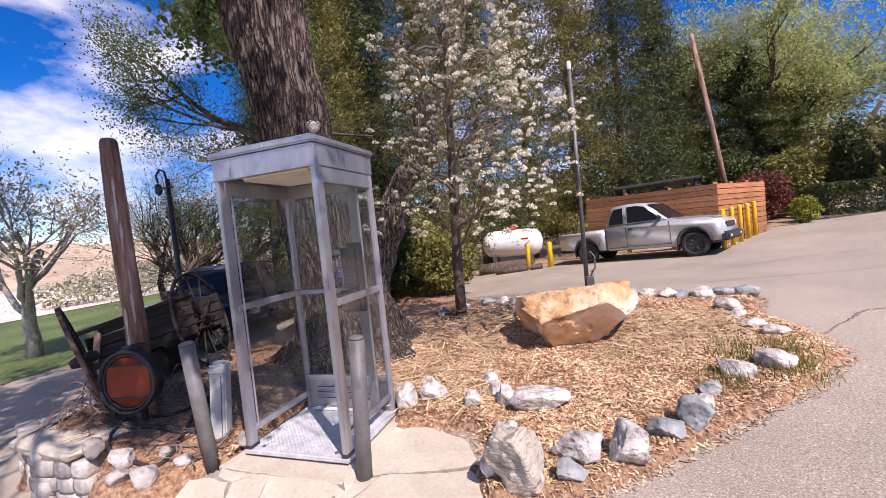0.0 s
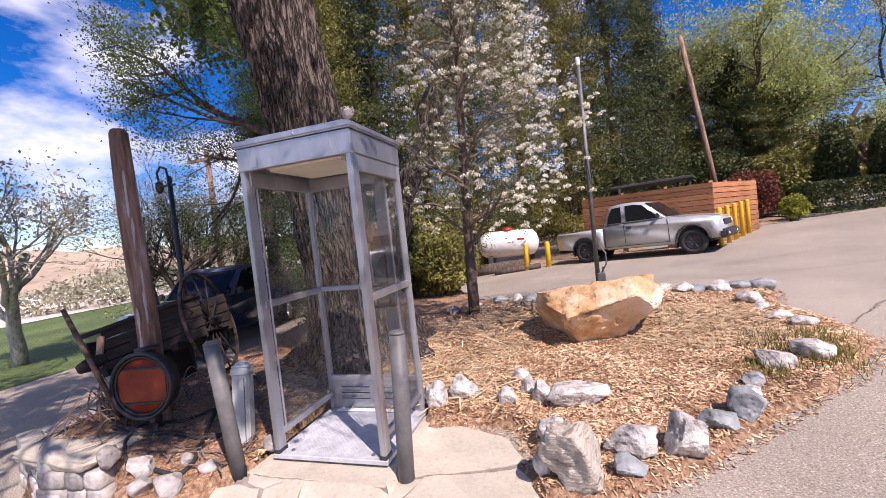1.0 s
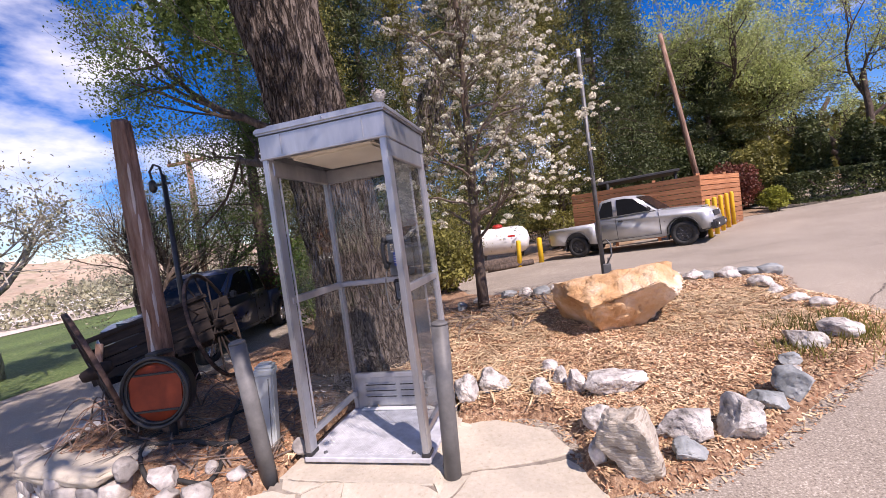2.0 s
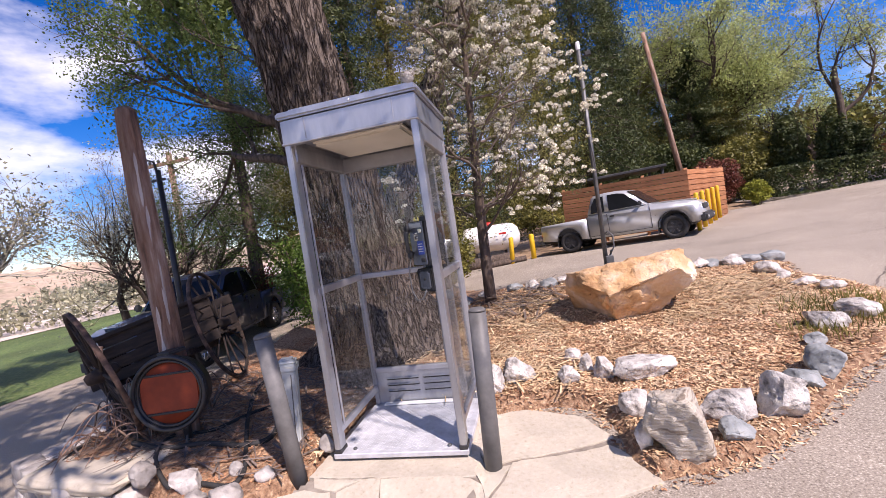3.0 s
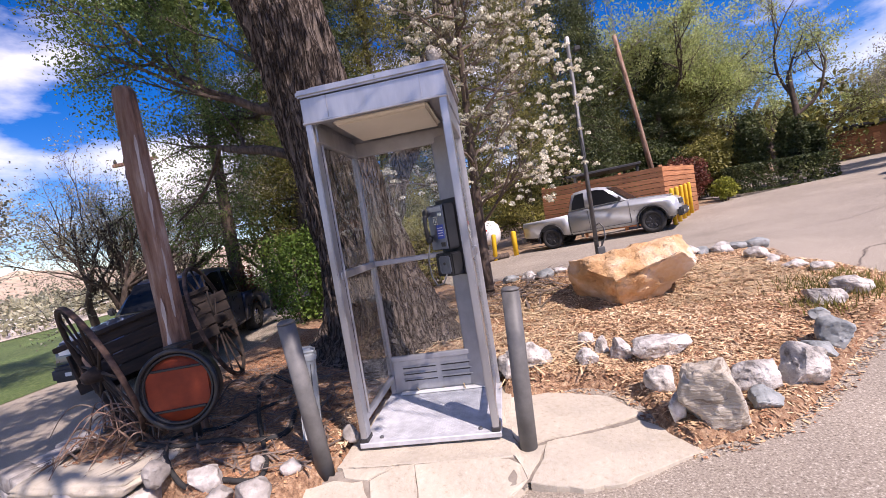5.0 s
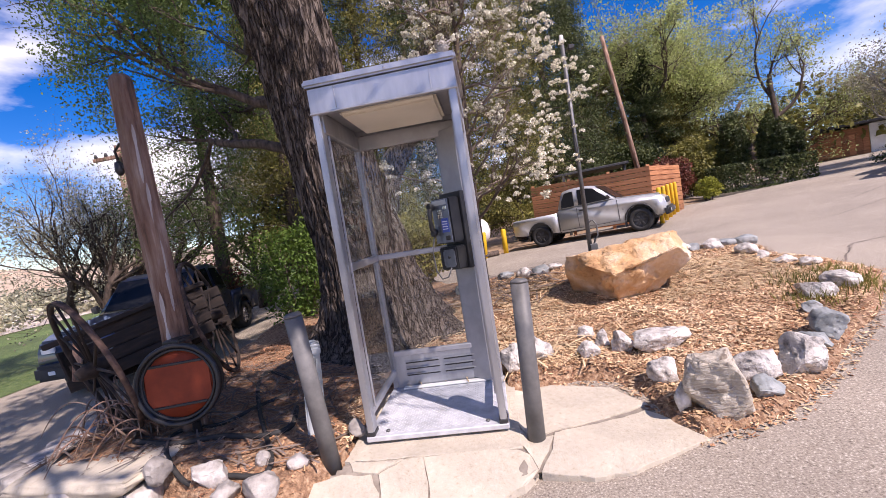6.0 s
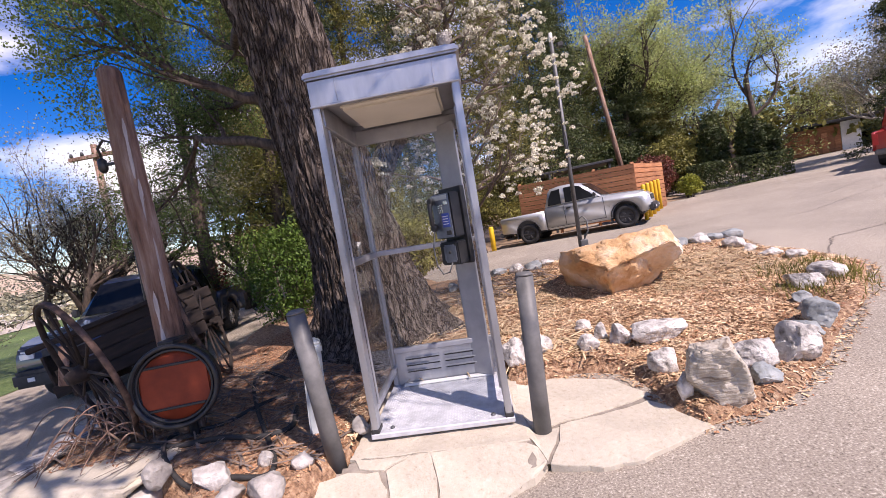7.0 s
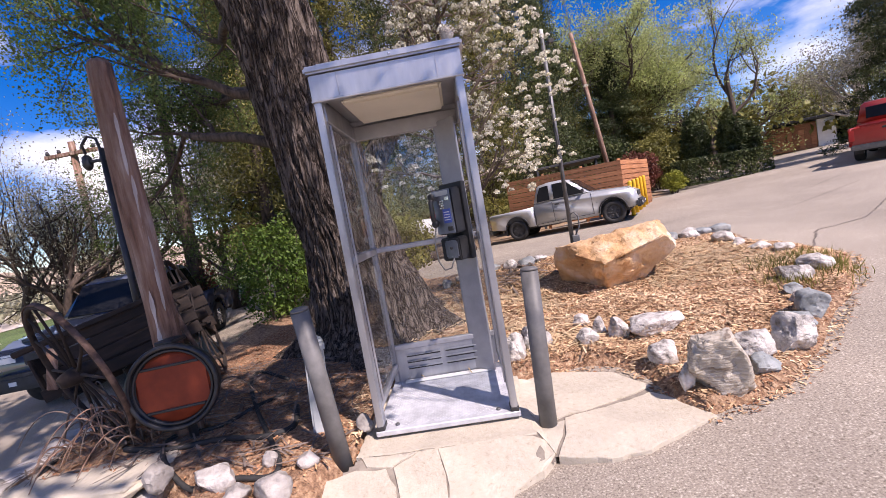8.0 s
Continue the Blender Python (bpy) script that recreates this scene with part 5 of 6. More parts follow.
def propane_tank():
    x, y = -2.75, 16.6
    t = thing("propane_tank", "white horizontal propane tank with a red valve cover", "propane tank", (x, y, ground_z(x, y)))
    m = Matrix.Translation((0, 0, 0.85)) @ pose(0, 0, 0, 0, 90, 0)
    part("tank", lathe([(0.05, -1.18), (0.3, -1.12), (0.46, -0.98), (0.52, -0.8), (0.52, 0.8), (0.46, 0.98), (0.3, 1.12), (0.05, 1.18)], m=m, sides=32), WHITE, t)
    part("valve_cover", lathe([(0.2, 0), (0.2, 0.08), (0.15, 0.14), (0.02, 0.16)], m=Matrix.Translation((0, 0, 1.35)), sides=16), REDPAINT, t, "red valve cover")
    for dx in (-0.7, 0.7):
        part("saddle", box((0.16, 0.7, 0.42), (dx, 0, 0.2), 0.02), GALV, t)
    part("label_plate", box((0.28, 0.01, 0.28), (0.55, -0.5, 0.9), 0.004), REDPAINT, t)


propane_tank()


def lying_log(a, b, r, label):
    a, b = Vector(a), Vector(b)
    solid("lying_log", tube([Vector(), (b - a) * 0.3, (b - a) * 0.7, b - a], [r, r * 1.05, r * 0.97, r * 0.9], sides=14, wobble=0.15), BARK_DARK, label, "log", a)


lying_log((-3.6, 14.2, ground_z(-3.6, 14.2) + 0.17), (-1.9, 14.7, ground_z(-1.9, 14.7) + 0.15), 0.19, "dark sawn log lying by the road's edge")
lying_log((-2.9, 13.75, ground_z(-2.9, 13.75) + 0.09), (-1.4, 14.0, ground_z(-1.4, 14) + 0.09), 0.1, "pale thin log along the road's edge")


def barrel():
    x, y = -4.15, 12.6
    t = thing("half_barrel", "grey wooden half barrel planter with iron hoops", "planter", (x, y, ground_z(x, y)))
    part("staves", lathe([(0.26, 0), (0.33, 0.25), (0.34, 0.42), (0.31, 0.42), (0.3, 0.36)], sides=20), SILVERWOOD, t)
    for z, r in ((0.1, 0.295), (0.34, 0.342)):
        part("hoop", lathe([(r, z - 0.02), (r + 0.008, z - 0.02), (r + 0.008, z + 0.02), (r, z + 0.02)], sides=20, hollow=True), IRON, t)


barrel()


# ---- sheds up the drive ----
def shed():
    x, y = 19.6, 26.2
    t = thing("garage", "low brown timber garage with a dark open bay", "garage", (x, y, ground_z(x, y)))
    t.rotation_euler = (0, 0, radians(-36))
    t.scale = (0.74, 0.74, 0.74)
    part("wall", box((3.4, 3.0, 2.1), (-1.2, 1.5, 1.05), 0.02), PLANK, t)
    part("white_panel", box((1.1, 0.2, 2.2), (1.1, 0.0, 1.1), 0.02), WHITE, t, "white side panel")
    part("roof", box((9.5, 4.4, 0.2), (2.6, 1.5, 2.35), 0.03), DARKTRIM, t)
    part("back_wall", box((6.0, 0.2, 2.3), (4.6, 3.4, 1.15), 0.01), SHADEWOOD, t)
    part("end_wall", box((0.2, 3.5, 2.3), (7.2, 1.6, 1.15), 0.01), SHADEWOOD, t)
    for k in range(9):
        part("board", box((0.35, 0.03, 1.6), (-2.7 + 0.38 * k, -0.02, 0.8), 0.01), PLANK, t)


shed()


def utility_pole(x, y, h, tilt, label, arms=True, r=0.14):
    t = thing("utility_pole", label, "utility pole", (x, y, ground_z(x, y) - 0.3), group="utility poles")
    t.rotation_euler = (0, radians(tilt), 0)
    part("pole", tube([(0, 0, 0), (0, 0, h * 0.5), (0, 0, h)], [r, r * 0.85, r * 0.7], sides=12), OLDWOOD, t)
    if arms:
        part("crossarm", box((1.8, 0.1, 0.12), (0, -0.1, h - 0.4), 0.01), OLDWOOD, t)
        for k in (-0.8, -0.4, 0.4, 0.8):
            part("insulator", lathe([(0.05, 0), (0.06, 0.06), (0.03, 0.14)], m=Matrix.Translation((k, -0.1, h - 0.34)), sides=8), DARKTRIM, t)


utility_pole(6.0, 20.8, 8.6, -7.5, "leaning reddish bare timber pole behind the enclosure", arms=False, r=0.13)
utility_pole(-14, 13.6, 6.6, 0, "distant timber utility pole with a crossarm")
for k in range(3):
    a, b = Vector((14, 38, 7.4 + 0.5 * k)), Vector((60, 30, 9.5 + 0.7 * k))
    pts = [a.lerp(b, i / 12) - Vector((0, 0, 2.0 * math.sin(math.pi * i / 12))) - a for i in range(13)]
    solid("power_line", tube(pts, 0.02, sides=4), DARKTRIM, "thin dark overhead power line", "power line", a, group="power lines")


# ---- far hills, dry wash and lawn fence ----
def hill(cx, cy, rx, ry, h, seed, label):
    bm = bmesh.new()
    n = 48
    grid = [[bm.verts.new((rx * (2 * i / n - 1), ry * (2 * j / n - 1), 0)) for j in range(n + 1)] for i in range(n + 1)]
    for col in grid:
        for v in col:
            q = math.hypot(v.co.x / rx, v.co.y / ry)
            k = max(0.0, 1 - q * q)
            v.co.z = h * k * (0.75 + 0.5 * noise.fractal(Vector((v.co.x * 0.03, v.co.y * 0.03, seed)), 1.0, 2.1, 5)) - 4
    for i in range(n):
        for j in range(n):
            bm.faces.new((grid[i][j], grid[i + 1][j], grid[i + 1][j + 1], grid[i][j + 1])).smooth = True
    tagged(part("hill", bm, SAND, at=(cx, cy, 0)), label, "hill", kind="structure")


hill(-190, 110, 120, 120, 17, 1, "dry sandy hill with scattered scrub")
hill(-120, 230, 160, 90, 18, 2, "dry sandy hill with scattered scrub")
tagged(part("dry_wash", sheet("dry_wash", steps((-100, -26, 2)), steps((-20, 120, 4)), lambda x, y: ground_z(x, y) + 0.02), DRYSAND), "pale sandy dry wash beyond the lawn", "ground", kind="structure")


def rail_fence():
    t = thing("rail_fence", "white three-rail fence across the far side of the lawn", "fence", (-33, 4, ground_z(-33, 4)))
    for k in range(12):
        part("post", box((0.12, 0.12, 1.1), (0, 2.2 * k, 0.55), 0.01), WHITE, t)
    for z in (0.35, 0.65, 0.95):
        part("rail", box((0.05, 24.2, 0.1), (0.05, 12.1, z), 0.01), WHITE, t)


rail_fence()


# ---- trees and plants ----
def grow(bm, p, d, length, r, level, last, rng, tips, up=0.12, spread=0.7, kids=(2, 4), gnarl=0.22, low=0.35, shrink=0.66):
    """A limb and, from it, smaller ones; tips gathers the twigs' points."""
    n = 6 if level < 2 else 4
    path, q, way = [p.copy()], p.copy(), d.normalized()
    for i in range(n):
        way = (way + Vector((rng.gauss(0, gnarl), rng.gauss(0, gnarl), rng.gauss(0, gnarl) + up))).normalized()
        q = q + way * (length / n)
        path.append(q.copy())
    radii = [r * (1 - 0.55 * i / n) for i in range(n + 1)]
    tube(path, radii, bm, sides=10 if level == 0 else 6 if level < 2 else 4 if level < 3 else 3, caps=level == 0)
    if level >= last - 1:
        tips.extend((path[i], level) for i in range(1, n + 1))
    if level < last:
        for k in range(rng.randint(*kids)):
            u = rng.uniform(low, 1.0)
            j = min(n - 1, int(u * n))
            at = path[j].lerp(path[j + 1], u * n - j)
            side = Vector((rng.gauss(0, 1), rng.gauss(0, 1), rng.gauss(0, 0.7)))
            to = (path[j + 1] - path[j]).normalized() + side.normalized() * spread
            grow(bm, at, to, length * shrink * rng.uniform(0.75, 1.15), r * (1 - 0.5 * u) * 0.62, level + 1, last, rng, tips, up, spread, kids, gnarl, low, shrink)


def around(tips, per, sigma, rng):
    pts = np.array([tuple(t) for t, _ in tips])
    return np.repeat(pts, per, 0) + rng.normal(0, sigma, (len(pts) * per, 3))


def tree(name, label, at, bark, leaf, seed, height=6.0, r=0.15, lean=(0, 0), trunks=1, last=4, per=10, sigma=0.15, size=0.08, up=0.12, spread=0.7, kids=(3, 4), gnarl=0.2,
         low=0.35, group="", fork=0.25, droop=0.2, shrink=0.66, twig=None):
    t = thing(name, label, "tree", at, group=group)
    rng, nr = random.Random(seed), np.random.default_rng(seed)
    tips = []
    for k in range(trunks):
        bm = bmesh.new()
        a = 2 * math.pi * k / max(1, trunks) + rng.uniform(0, 1)
        d = Vector((lean[0] + fork * math.cos(a) * (trunks > 1), lean[1] + fork * math.sin(a) * (trunks > 1), 1))
        grow(bm, Vector((0.08 * math.cos(a) * (trunks > 1), 0.08 * math.sin(a) * (trunks > 1), -0.15)), d, height * 0.5, r, 0, last, rng, tips, up, spread, kids, gnarl, low, shrink)
        part("trunk", bm, bark, t)
    if per:
        cloud("crown", leaves_at(around(tips, per, sigma, nr), size, nr, droop=droop), leaf, t)
    return t, tips, nr


def conifer(label, at, height, radius, seed, leaf=L_DARK, n=9000, base=0.12, size=0.30, bark=BARK_DARK, r=0.2, sparse=0.0, name="conifer", group="tall conifers"):
    """A straight trunk with tiers of drooping boughs clad in flat sprays."""
    t = thing(name, label, "tree", at, group=group)
    rng, nr = random.Random(seed), np.random.default_rng(seed)
    part("trunk", tube([(0, 0, -0.2), (0.05, 0, height * 0.5), (0, 0.05, height)], [r, r * 0.65, 0.03], sides=10), bark, t)
    bm = bmesh.new()
    pts, ways = [], []
    tiers = int(height * 5)
    for k in range(tiers):
        u = base + (1 - base) * (k / tiers)
        reach = radius * (1 - u) ** 0.75 * rng.uniform(0.6, 1.15) + 0.15
        a = k * 2.4 + rng.uniform(-0.5, 0.5)
        if rng.random() < sparse:
            continue
        d = Vector((math.cos(a), math.sin(a), 0))
        p0 = Vector((0, 0, u * height))
        path = [p0, p0 + d * reach * 0.5 + Vector((0, 0, 0.05 * reach)), p0 + d * reach + Vector((0, 0, -0.18 * reach))]
        tube(path, [0.035, 0.02, 0.008], bm, sides=4, caps=False)
        for i in range(max(4, int(2.2 * n / tiers))):
            s = rng.uniform(0.15, 1.0)
            c = p0.lerp(path[2], s)
            pts.append((c.x, c.y, c.z + 0.08 * reach * math.sin(math.pi * s)))
    tagged(part("bough_wood", bm, bark, t), kind="stuff")
    # sprays gather in clumps along each bough, leaving gaps of dark and sky between
    pts = np.array(pts)
    hubs = pts[nr.permutation(len(pts))[:max(60, len(pts) // 22)]] + nr.normal(0, 1, (max(60, len(pts) // 22), 3)) * np.array([0.20, 0.20, 0.12]) * radius / 1.8
    per = int(2.6 * n / len(hubs)) + 1
    pts = np.repeat(hubs, per, 0) + nr.normal(0, 1, (len(hubs) * per, 3)) * np.array([0.15, 0.15, 0.075]) * radius / 1.8
    cloud("crown", leaves_at(pts, size * 0.40, nr, aspect=0.30, droop=0.5), leaf, t)
    return t


def shrub(name, label, at, rx, ry, rz, leaf, n, size, seed, category="shrub", flat=False, stems=True, group=""):
    """A mass of leaves on a few stems, thicker towards its skin, with an uneven outline."""
    t = thing(name, label, category, at, group=group)
    nr, rng = np.random.default_rng(seed), random.Random(seed)
    if flat:
        u = nr.uniform(-1, 1, (n, 3))
        face = nr.integers(0, 3, n)
        for k in range(3):
            sel = face == k
            u[sel, k] = np.sign(u[sel, k]) * (1 - np.abs(nr.normal(0, 0.06, sel.sum())))
        p = u
    else:
        d = rand_dirs(n, nr)
        rad = nr.uniform(0.25, 1, (n, 1)) ** 0.45
        bump = np.array([[0.82 + 0.35 * noise.noise(Vector(v * 2.2) + Vector((seed, 0, 0)))] for v in d])
        p = d * rad * bump
    p = p * np.array([rx, ry, rz]) + np.array([0, 0, rz])
    p[:, 2] = np.maximum(p[:, 2], 0.02)
    cloud("foliage", leaves_at(p, size, nr), leaf, t)
    if stems:
        bm = bmesh.new()
        for k in range(7):
            a = rng.uniform(0, 6.28)
            tube([(0.1 * math.cos(a), 0.1 * math.sin(a), -0.05), (0.4 * rx * math.cos(a), 0.4 * ry * math.sin(a), rz * 0.8), (0.6 * rx * math.cos(a), 0.6 * ry * math.sin(a), rz * 1.5)], [0.03, 0.02, 0.008], bm, sides=5, caps=False)
        part("stems", bm, BARK_DARK, t)
    return t


def bark_trunk(path, radii, seed, sides=110, step=0.05, flare=0.0, lobes=5, deep=0.035):
    """A stout trunk with braided vertical ridges and, at its foot, spreading roots."""
    bm = bmesh.new()
    path = [Vector(p) for p in path]
    zs = [p.z for p in path]
    rows = []
    z = zs[0]
    off = Vector((seed * 3.7, seed, 0))
    while z <= zs[-1]:
        i = max(k for k in range(len(zs)) if zs[k] <= z + 1e-6)
        j = min(i + 1, len(zs) - 1)
        u = 0 if i == j else (z - zs[i]) / (zs[j] - zs[i])
        u = u * u * (3 - 2 * u)
        c, r = path[i].lerp(path[j], u), radii[i] + (radii[j] - radii[i]) * u
        row = []
        for k in range(sides):
            a = 2 * math.pi * k / sides
            v = Vector((math.cos(a) * r * 15, math.sin(a) * r * 15, z * 1.9))
            warp = noise.noise(Vector((math.cos(a) * 2, math.sin(a) * 2, z * 0.8)) + off) * 1.0
            ridge = 1 - 2.4 * math.sqrt(abs(noise.noise(v + Vector((warp, warp, 0)) + off)) + 0.002)
            fine = noise.noise(v * 2.7 + off)
            swell = 0.05 * noise.noise(Vector((math.cos(a) * 1.2, math.sin(a) * 1.2, z * 0.5)) + off)
            root = flare * math.exp(-max(0, z) / 0.28) * (0.35 + 0.65 * max(0, math.cos(lobes * a + seed + 1.2 * math.sin(a))))
            q = r * (1 + swell) + deep * ridge + deep * 0.25 * fine + root
            row.append(bm.verts.new((c.x + q * math.cos(a), c.y + q * math.sin(a), z)))
        rows.append(row)
        z += step
    for p, q in zip(rows, rows[1:]):
        for k in range(sides):
            bm.faces.new((p[k], p[(k + 1) % sides], q[(k + 1) % sides], q[k])).smooth = True
    bm.faces.new(rows[-1])
    return bm


def cottonwood():
    bx, by = -3.05, 4.75
    t = thing("cottonwood", "huge old cottonwood with deeply furrowed grey-brown bark", "tree", (bx, by, bed_z(bx, by) - 0.05))
    part("trunk", bark_trunk([(0.10, 0, -0.2), (0.10, 0, 0.45), (0.02, -0.02, 1.0), (-0.14, -0.06, 1.9), (-0.30, -0.12, 3.0), (-0.43, -0.18, 4.2), (-0.70, -0.26, 6.5)],
                             [0.74, 0.60, 0.52, 0.46, 0.43, 0.42, 0.40], 2, flare=0.60, sides=240, step=0.04, deep=0.034), BARK, t)
    part("stem", bark_trunk([(-0.10, -0.05, 1.6), (-0.18, -0.16, 2.4), (-0.40, -0.24, 3.2), (-0.62, -0.34, 4.4), (-1.0, -0.5, 6.4)], [0.30, 0.34, 0.33, 0.30, 0.26], 7, sides=90, deep=0.04), BARK, t)
    rng, nr = random.Random(11), np.random.default_rng(11)
    # low limb reaching west, in fresh leaf
    limb, tips = bmesh.new(), []
    for start, way, ln, r in (((-0.48, 0.1, 2.35), (-1, 0.55, 0.22), 2.6, 0.075), ((-0.63, 0.2, 3.0), (-1, 0.8, 0.28), 2.8, 0.085), ((-0.63, 0.0, 2.9), (-1, 0.1, 0.30), 2.2, 0.06), ((-0.73, 0.1, 3.9), (-1, 0.6, 0.35), 2.4, 0.07)):
        grow(limb, Vector(start), Vector(way), ln, r, 1, 4, rng, tips, up=0.05, spread=0.75, kids=(3, 5), gnarl=0.17, low=0.25, shrink=0.58)
    part("limb", limb, BARK_DARK, t)
    keep = [q for q in tips if q[0].x < -0.9 and q[0].x + bx > -1.42 * (q[0].y + by)]
    cloud("limb_leaves", leaves_at(around(keep, 34, 0.15, nr), 0.030, nr, aspect=0.7, droop=0.4), L_FRESH, t)
    # high crown that throws the dappled shade
    high = bmesh.new()
    tips = []
    for start, way, ln, r in (((-0.7, -0.3, 6.0), (0.35, -0.95, 0.25), 5.0, 0.2), ((-0.8, -0.3, 6.4), (-0.6, -0.7, 0.4), 4.0, 0.2), ((-0.75, -0.3, 6.2), (-0.9, 0.4, 0.6), 3.6, 0.18), ((-0.75, -0.3, 6.4), (0.8, 0.5, 0.8), 3.5, 0.18), ((-0.7, -0.3, 5.9), (0.0, -1.0, 0.2), 4.8, 0.18)):
        grow(high, Vector(start), Vector(way), ln, r, 1, 4, rng, tips, up=0.04, spread=0.7, kids=(3, 5), gnarl=0.15, low=0.3, shrink=0.62)
    part("upper_limb", high, BARK_DARK, t)
    pts = around(tips, 26, 0.24, nr)
    pts = pts[pts[:, 0] + bx - 0.64 * pts[:, 2] < -2.75 + nr.normal(0, 0.25, len(pts))]
    pts = pts[pts[:, 1] + by + 0.545 * pts[:, 2] > 2.75 + nr.normal(0, 0.3, len(pts))]     # the crown ends short of the booth's sunny side
    cloud("crown", leaves_at(pts, 0.13, nr, aspect=0.75), L_FRESH, t)


cottonwood()


def leaning_tree():
    bx, by = -3.65, 7.0
    t = thing("leaning_tree", "stout leaning tree trunk with furrowed grey bark, lightened as if sunlit", "tree", (bx, by, bed_z(bx, by) - 0.05))
    part("trunk", bark_trunk([(-0.38, 0, -0.1), (-0.16, 0, 0.6), (0.08, 0, 1.2), (0.37, 0, 1.8), (1.14, 0, 3.4), (1.80, 0.1, 4.8), (2.55, 0.2, 6.5)], [0.38, 0.29, 0.26, 0.25, 0.215, 0.20, 0.17], 5, sides=80, step=0.06, flare=0.2, deep=0.03), BARK_SUNLIT, t)


leaning_tree()


def blossom_tree():
    bx, by = -1.78, 5.85
    t = thing("pear_tree", "young ornamental pear tree covered in white blossom", "tree", (bx, by, bed_z(bx, by) - 0.02))
    rng, nr = random.Random(5), np.random.default_rng(5)
    part("trunk", tube([(0, 0, -0.1), (0.01, 0, 0.6), (0.03, 0.02, 1.3), (0.08, 0.02, 2.4), (0.14, 0.0, 3.6), (0.2, 0, 5.0)], [0.085, 0.072, 0.066, 0.055, 0.035, 0.012], sides=14, wobble=0.12), BARK_DARK, t)
    tips, bm = [], bmesh.new()
    for k in range(34):
        z = 1.0 + 3.8 * k / 34
        a = k * 2.4
        reach = 1.15 * (1 - 0.45 * k / 34)
        d = Vector((math.cos(a) + 0.2, math.sin(a), 0.5))
        grow(bm, Vector((0.03 + 0.03 * z * 0.7, 0, z)), d, reach, 0.022, 1, 4, rng, tips, up=0.05, spread=0.8, kids=(3, 4), gnarl=0.24, low=0.2, shrink=0.52)
    part("branching", bm, TWIG, t)
    tip = np.array([tuple(q) for q, _ in tips])
    # an egg-shaped crown, open inside, with a ragged skin
    def crown_points(n, inner):
        z = nr.uniform(0, 1, n) ** 0.85
        a = nr.uniform(0, 2 * math.pi, n)
        skin = np.array([0.85 + 0.55 * noise.noise(Vector((math.cos(q) * 1.8, math.sin(q) * 1.8, h * 7))) for q, h in zip(a, z)])
        rad = 1.22 * np.sin(np.pi * np.clip(0.26 + 0.70 * z, 0, 1)) ** 0.8 * skin * nr.uniform(inner, 1, n) ** 0.5
        rad = rad * (1 + 0.36 * np.clip(np.cos(a), 0, 1) * np.exp(-((z - 0.22) / 0.2) ** 2))
        return np.stack([0.30 + rad * np.cos(a), rad * np.sin(a), 1.12 + 4.6 * z], 1)
    cloud("foliage", leaves_at(np.concatenate([crown_points(9000, 0.2), around(tips, 1, 0.05, nr)]), 0.034, nr, aspect=0.45, droop=0.2), L_BLOSSOM_GREEN, t)
    shell = crown_points(900, 0.6)
    shell = shell[(shell[:, 0] > 0.2 + 0.35 * nr.normal(size=len(shell))) | (nr.uniform(size=len(shell)) < 0.45)]
    pick = np.concatenate([shell, tip[nr.permutation(len(tip))[:420]]])
    ball = nr.uniform(0.028, 0.060, (len(pick), 1))
    ways = rand_dirs(len(pick) * 34, nr)
    ways[:, 2] = np.abs(ways[:, 2]) * 0.9 - 0.25                # the umbels are domed, flatter beneath
    petals = np.repeat(pick, 34, 0) + ways * np.repeat(ball, 34, 0) * nr.uniform(0.75, 1, (len(pick) * 34, 1))
    cloud("blossom", leaves_at(petals, 0.030, nr, aspect=0.9), PETAL, t, "clusters of white blossom")


blossom_tree()


# west of the booth
tree("budding_tree", "wide many-stemmed bare tree with grey spring buds", (-11.0, 8.8, ground_z(-11.0, 8.8)), BARK_DARK, L_GREY, 21, height=4.6, r=0.12, trunks=5, fork=0.55, last=4, per=2, sigma=0.09, size=0.04, kids=(3, 5), spread=0.65, low=0.3)
tree("budding_tree", "wide many-stemmed bare tree with grey spring buds", (-12.5, 12.0, ground_z(-12.5, 12)), BARK_DARK, L_GREY, 22, height=6.0, r=0.13, trunks=4, fork=0.4, last=4, per=3, sigma=0.16, size=0.06, kids=(3, 5))
tree("budding_tree", "wide many-stemmed bare tree with grey spring buds", (-9.0, 12.5, ground_z(-9, 12.5)), BARK_DARK, L_GREY, 25, height=6.5, r=0.14, trunks=3, fork=0.3, last=4, per=5, sigma=0.2, size=0.07, kids=(3, 5))
tree("lawn_tree", "open young tree with pale bark on the lawn", (-13.0, 6.4, ground_z(-13, 6.4)), BARK_PALE, L_GREY, 23, height=6.2, r=0.17, last=4, per=2, sigma=0.2, size=0.08, kids=(4, 5), spread=0.8, low=0.35)
tree("lawn_tree", "open young tree with pale bark on the lawn", (-17.0, 5.4, ground_z(-17, 5.4)), BARK_PALE, L_GREY, 24, height=6.0, r=0.17, last=4, per=2, sigma=0.2, size=0.09, kids=(4, 5), spread=0.8, low=0.35)
shrub("shrub", "bright green leafy shrub behind the wagon", (-5.2, 7.3, ground_z(-5.2, 7.3)), 0.85, 0.9, 1.15, L_SHRUB, 6500, 0.062, 31, group="shrubs under the trees")
shrub("shrub", "dark green shrub in shade behind the cottonwood", (-4.7, 8.9, ground_z(-4.7, 8.9)), 1.1, 1.2, 1.5, L_DARK, 9000, 0.11, 32, group="shrubs under the trees")
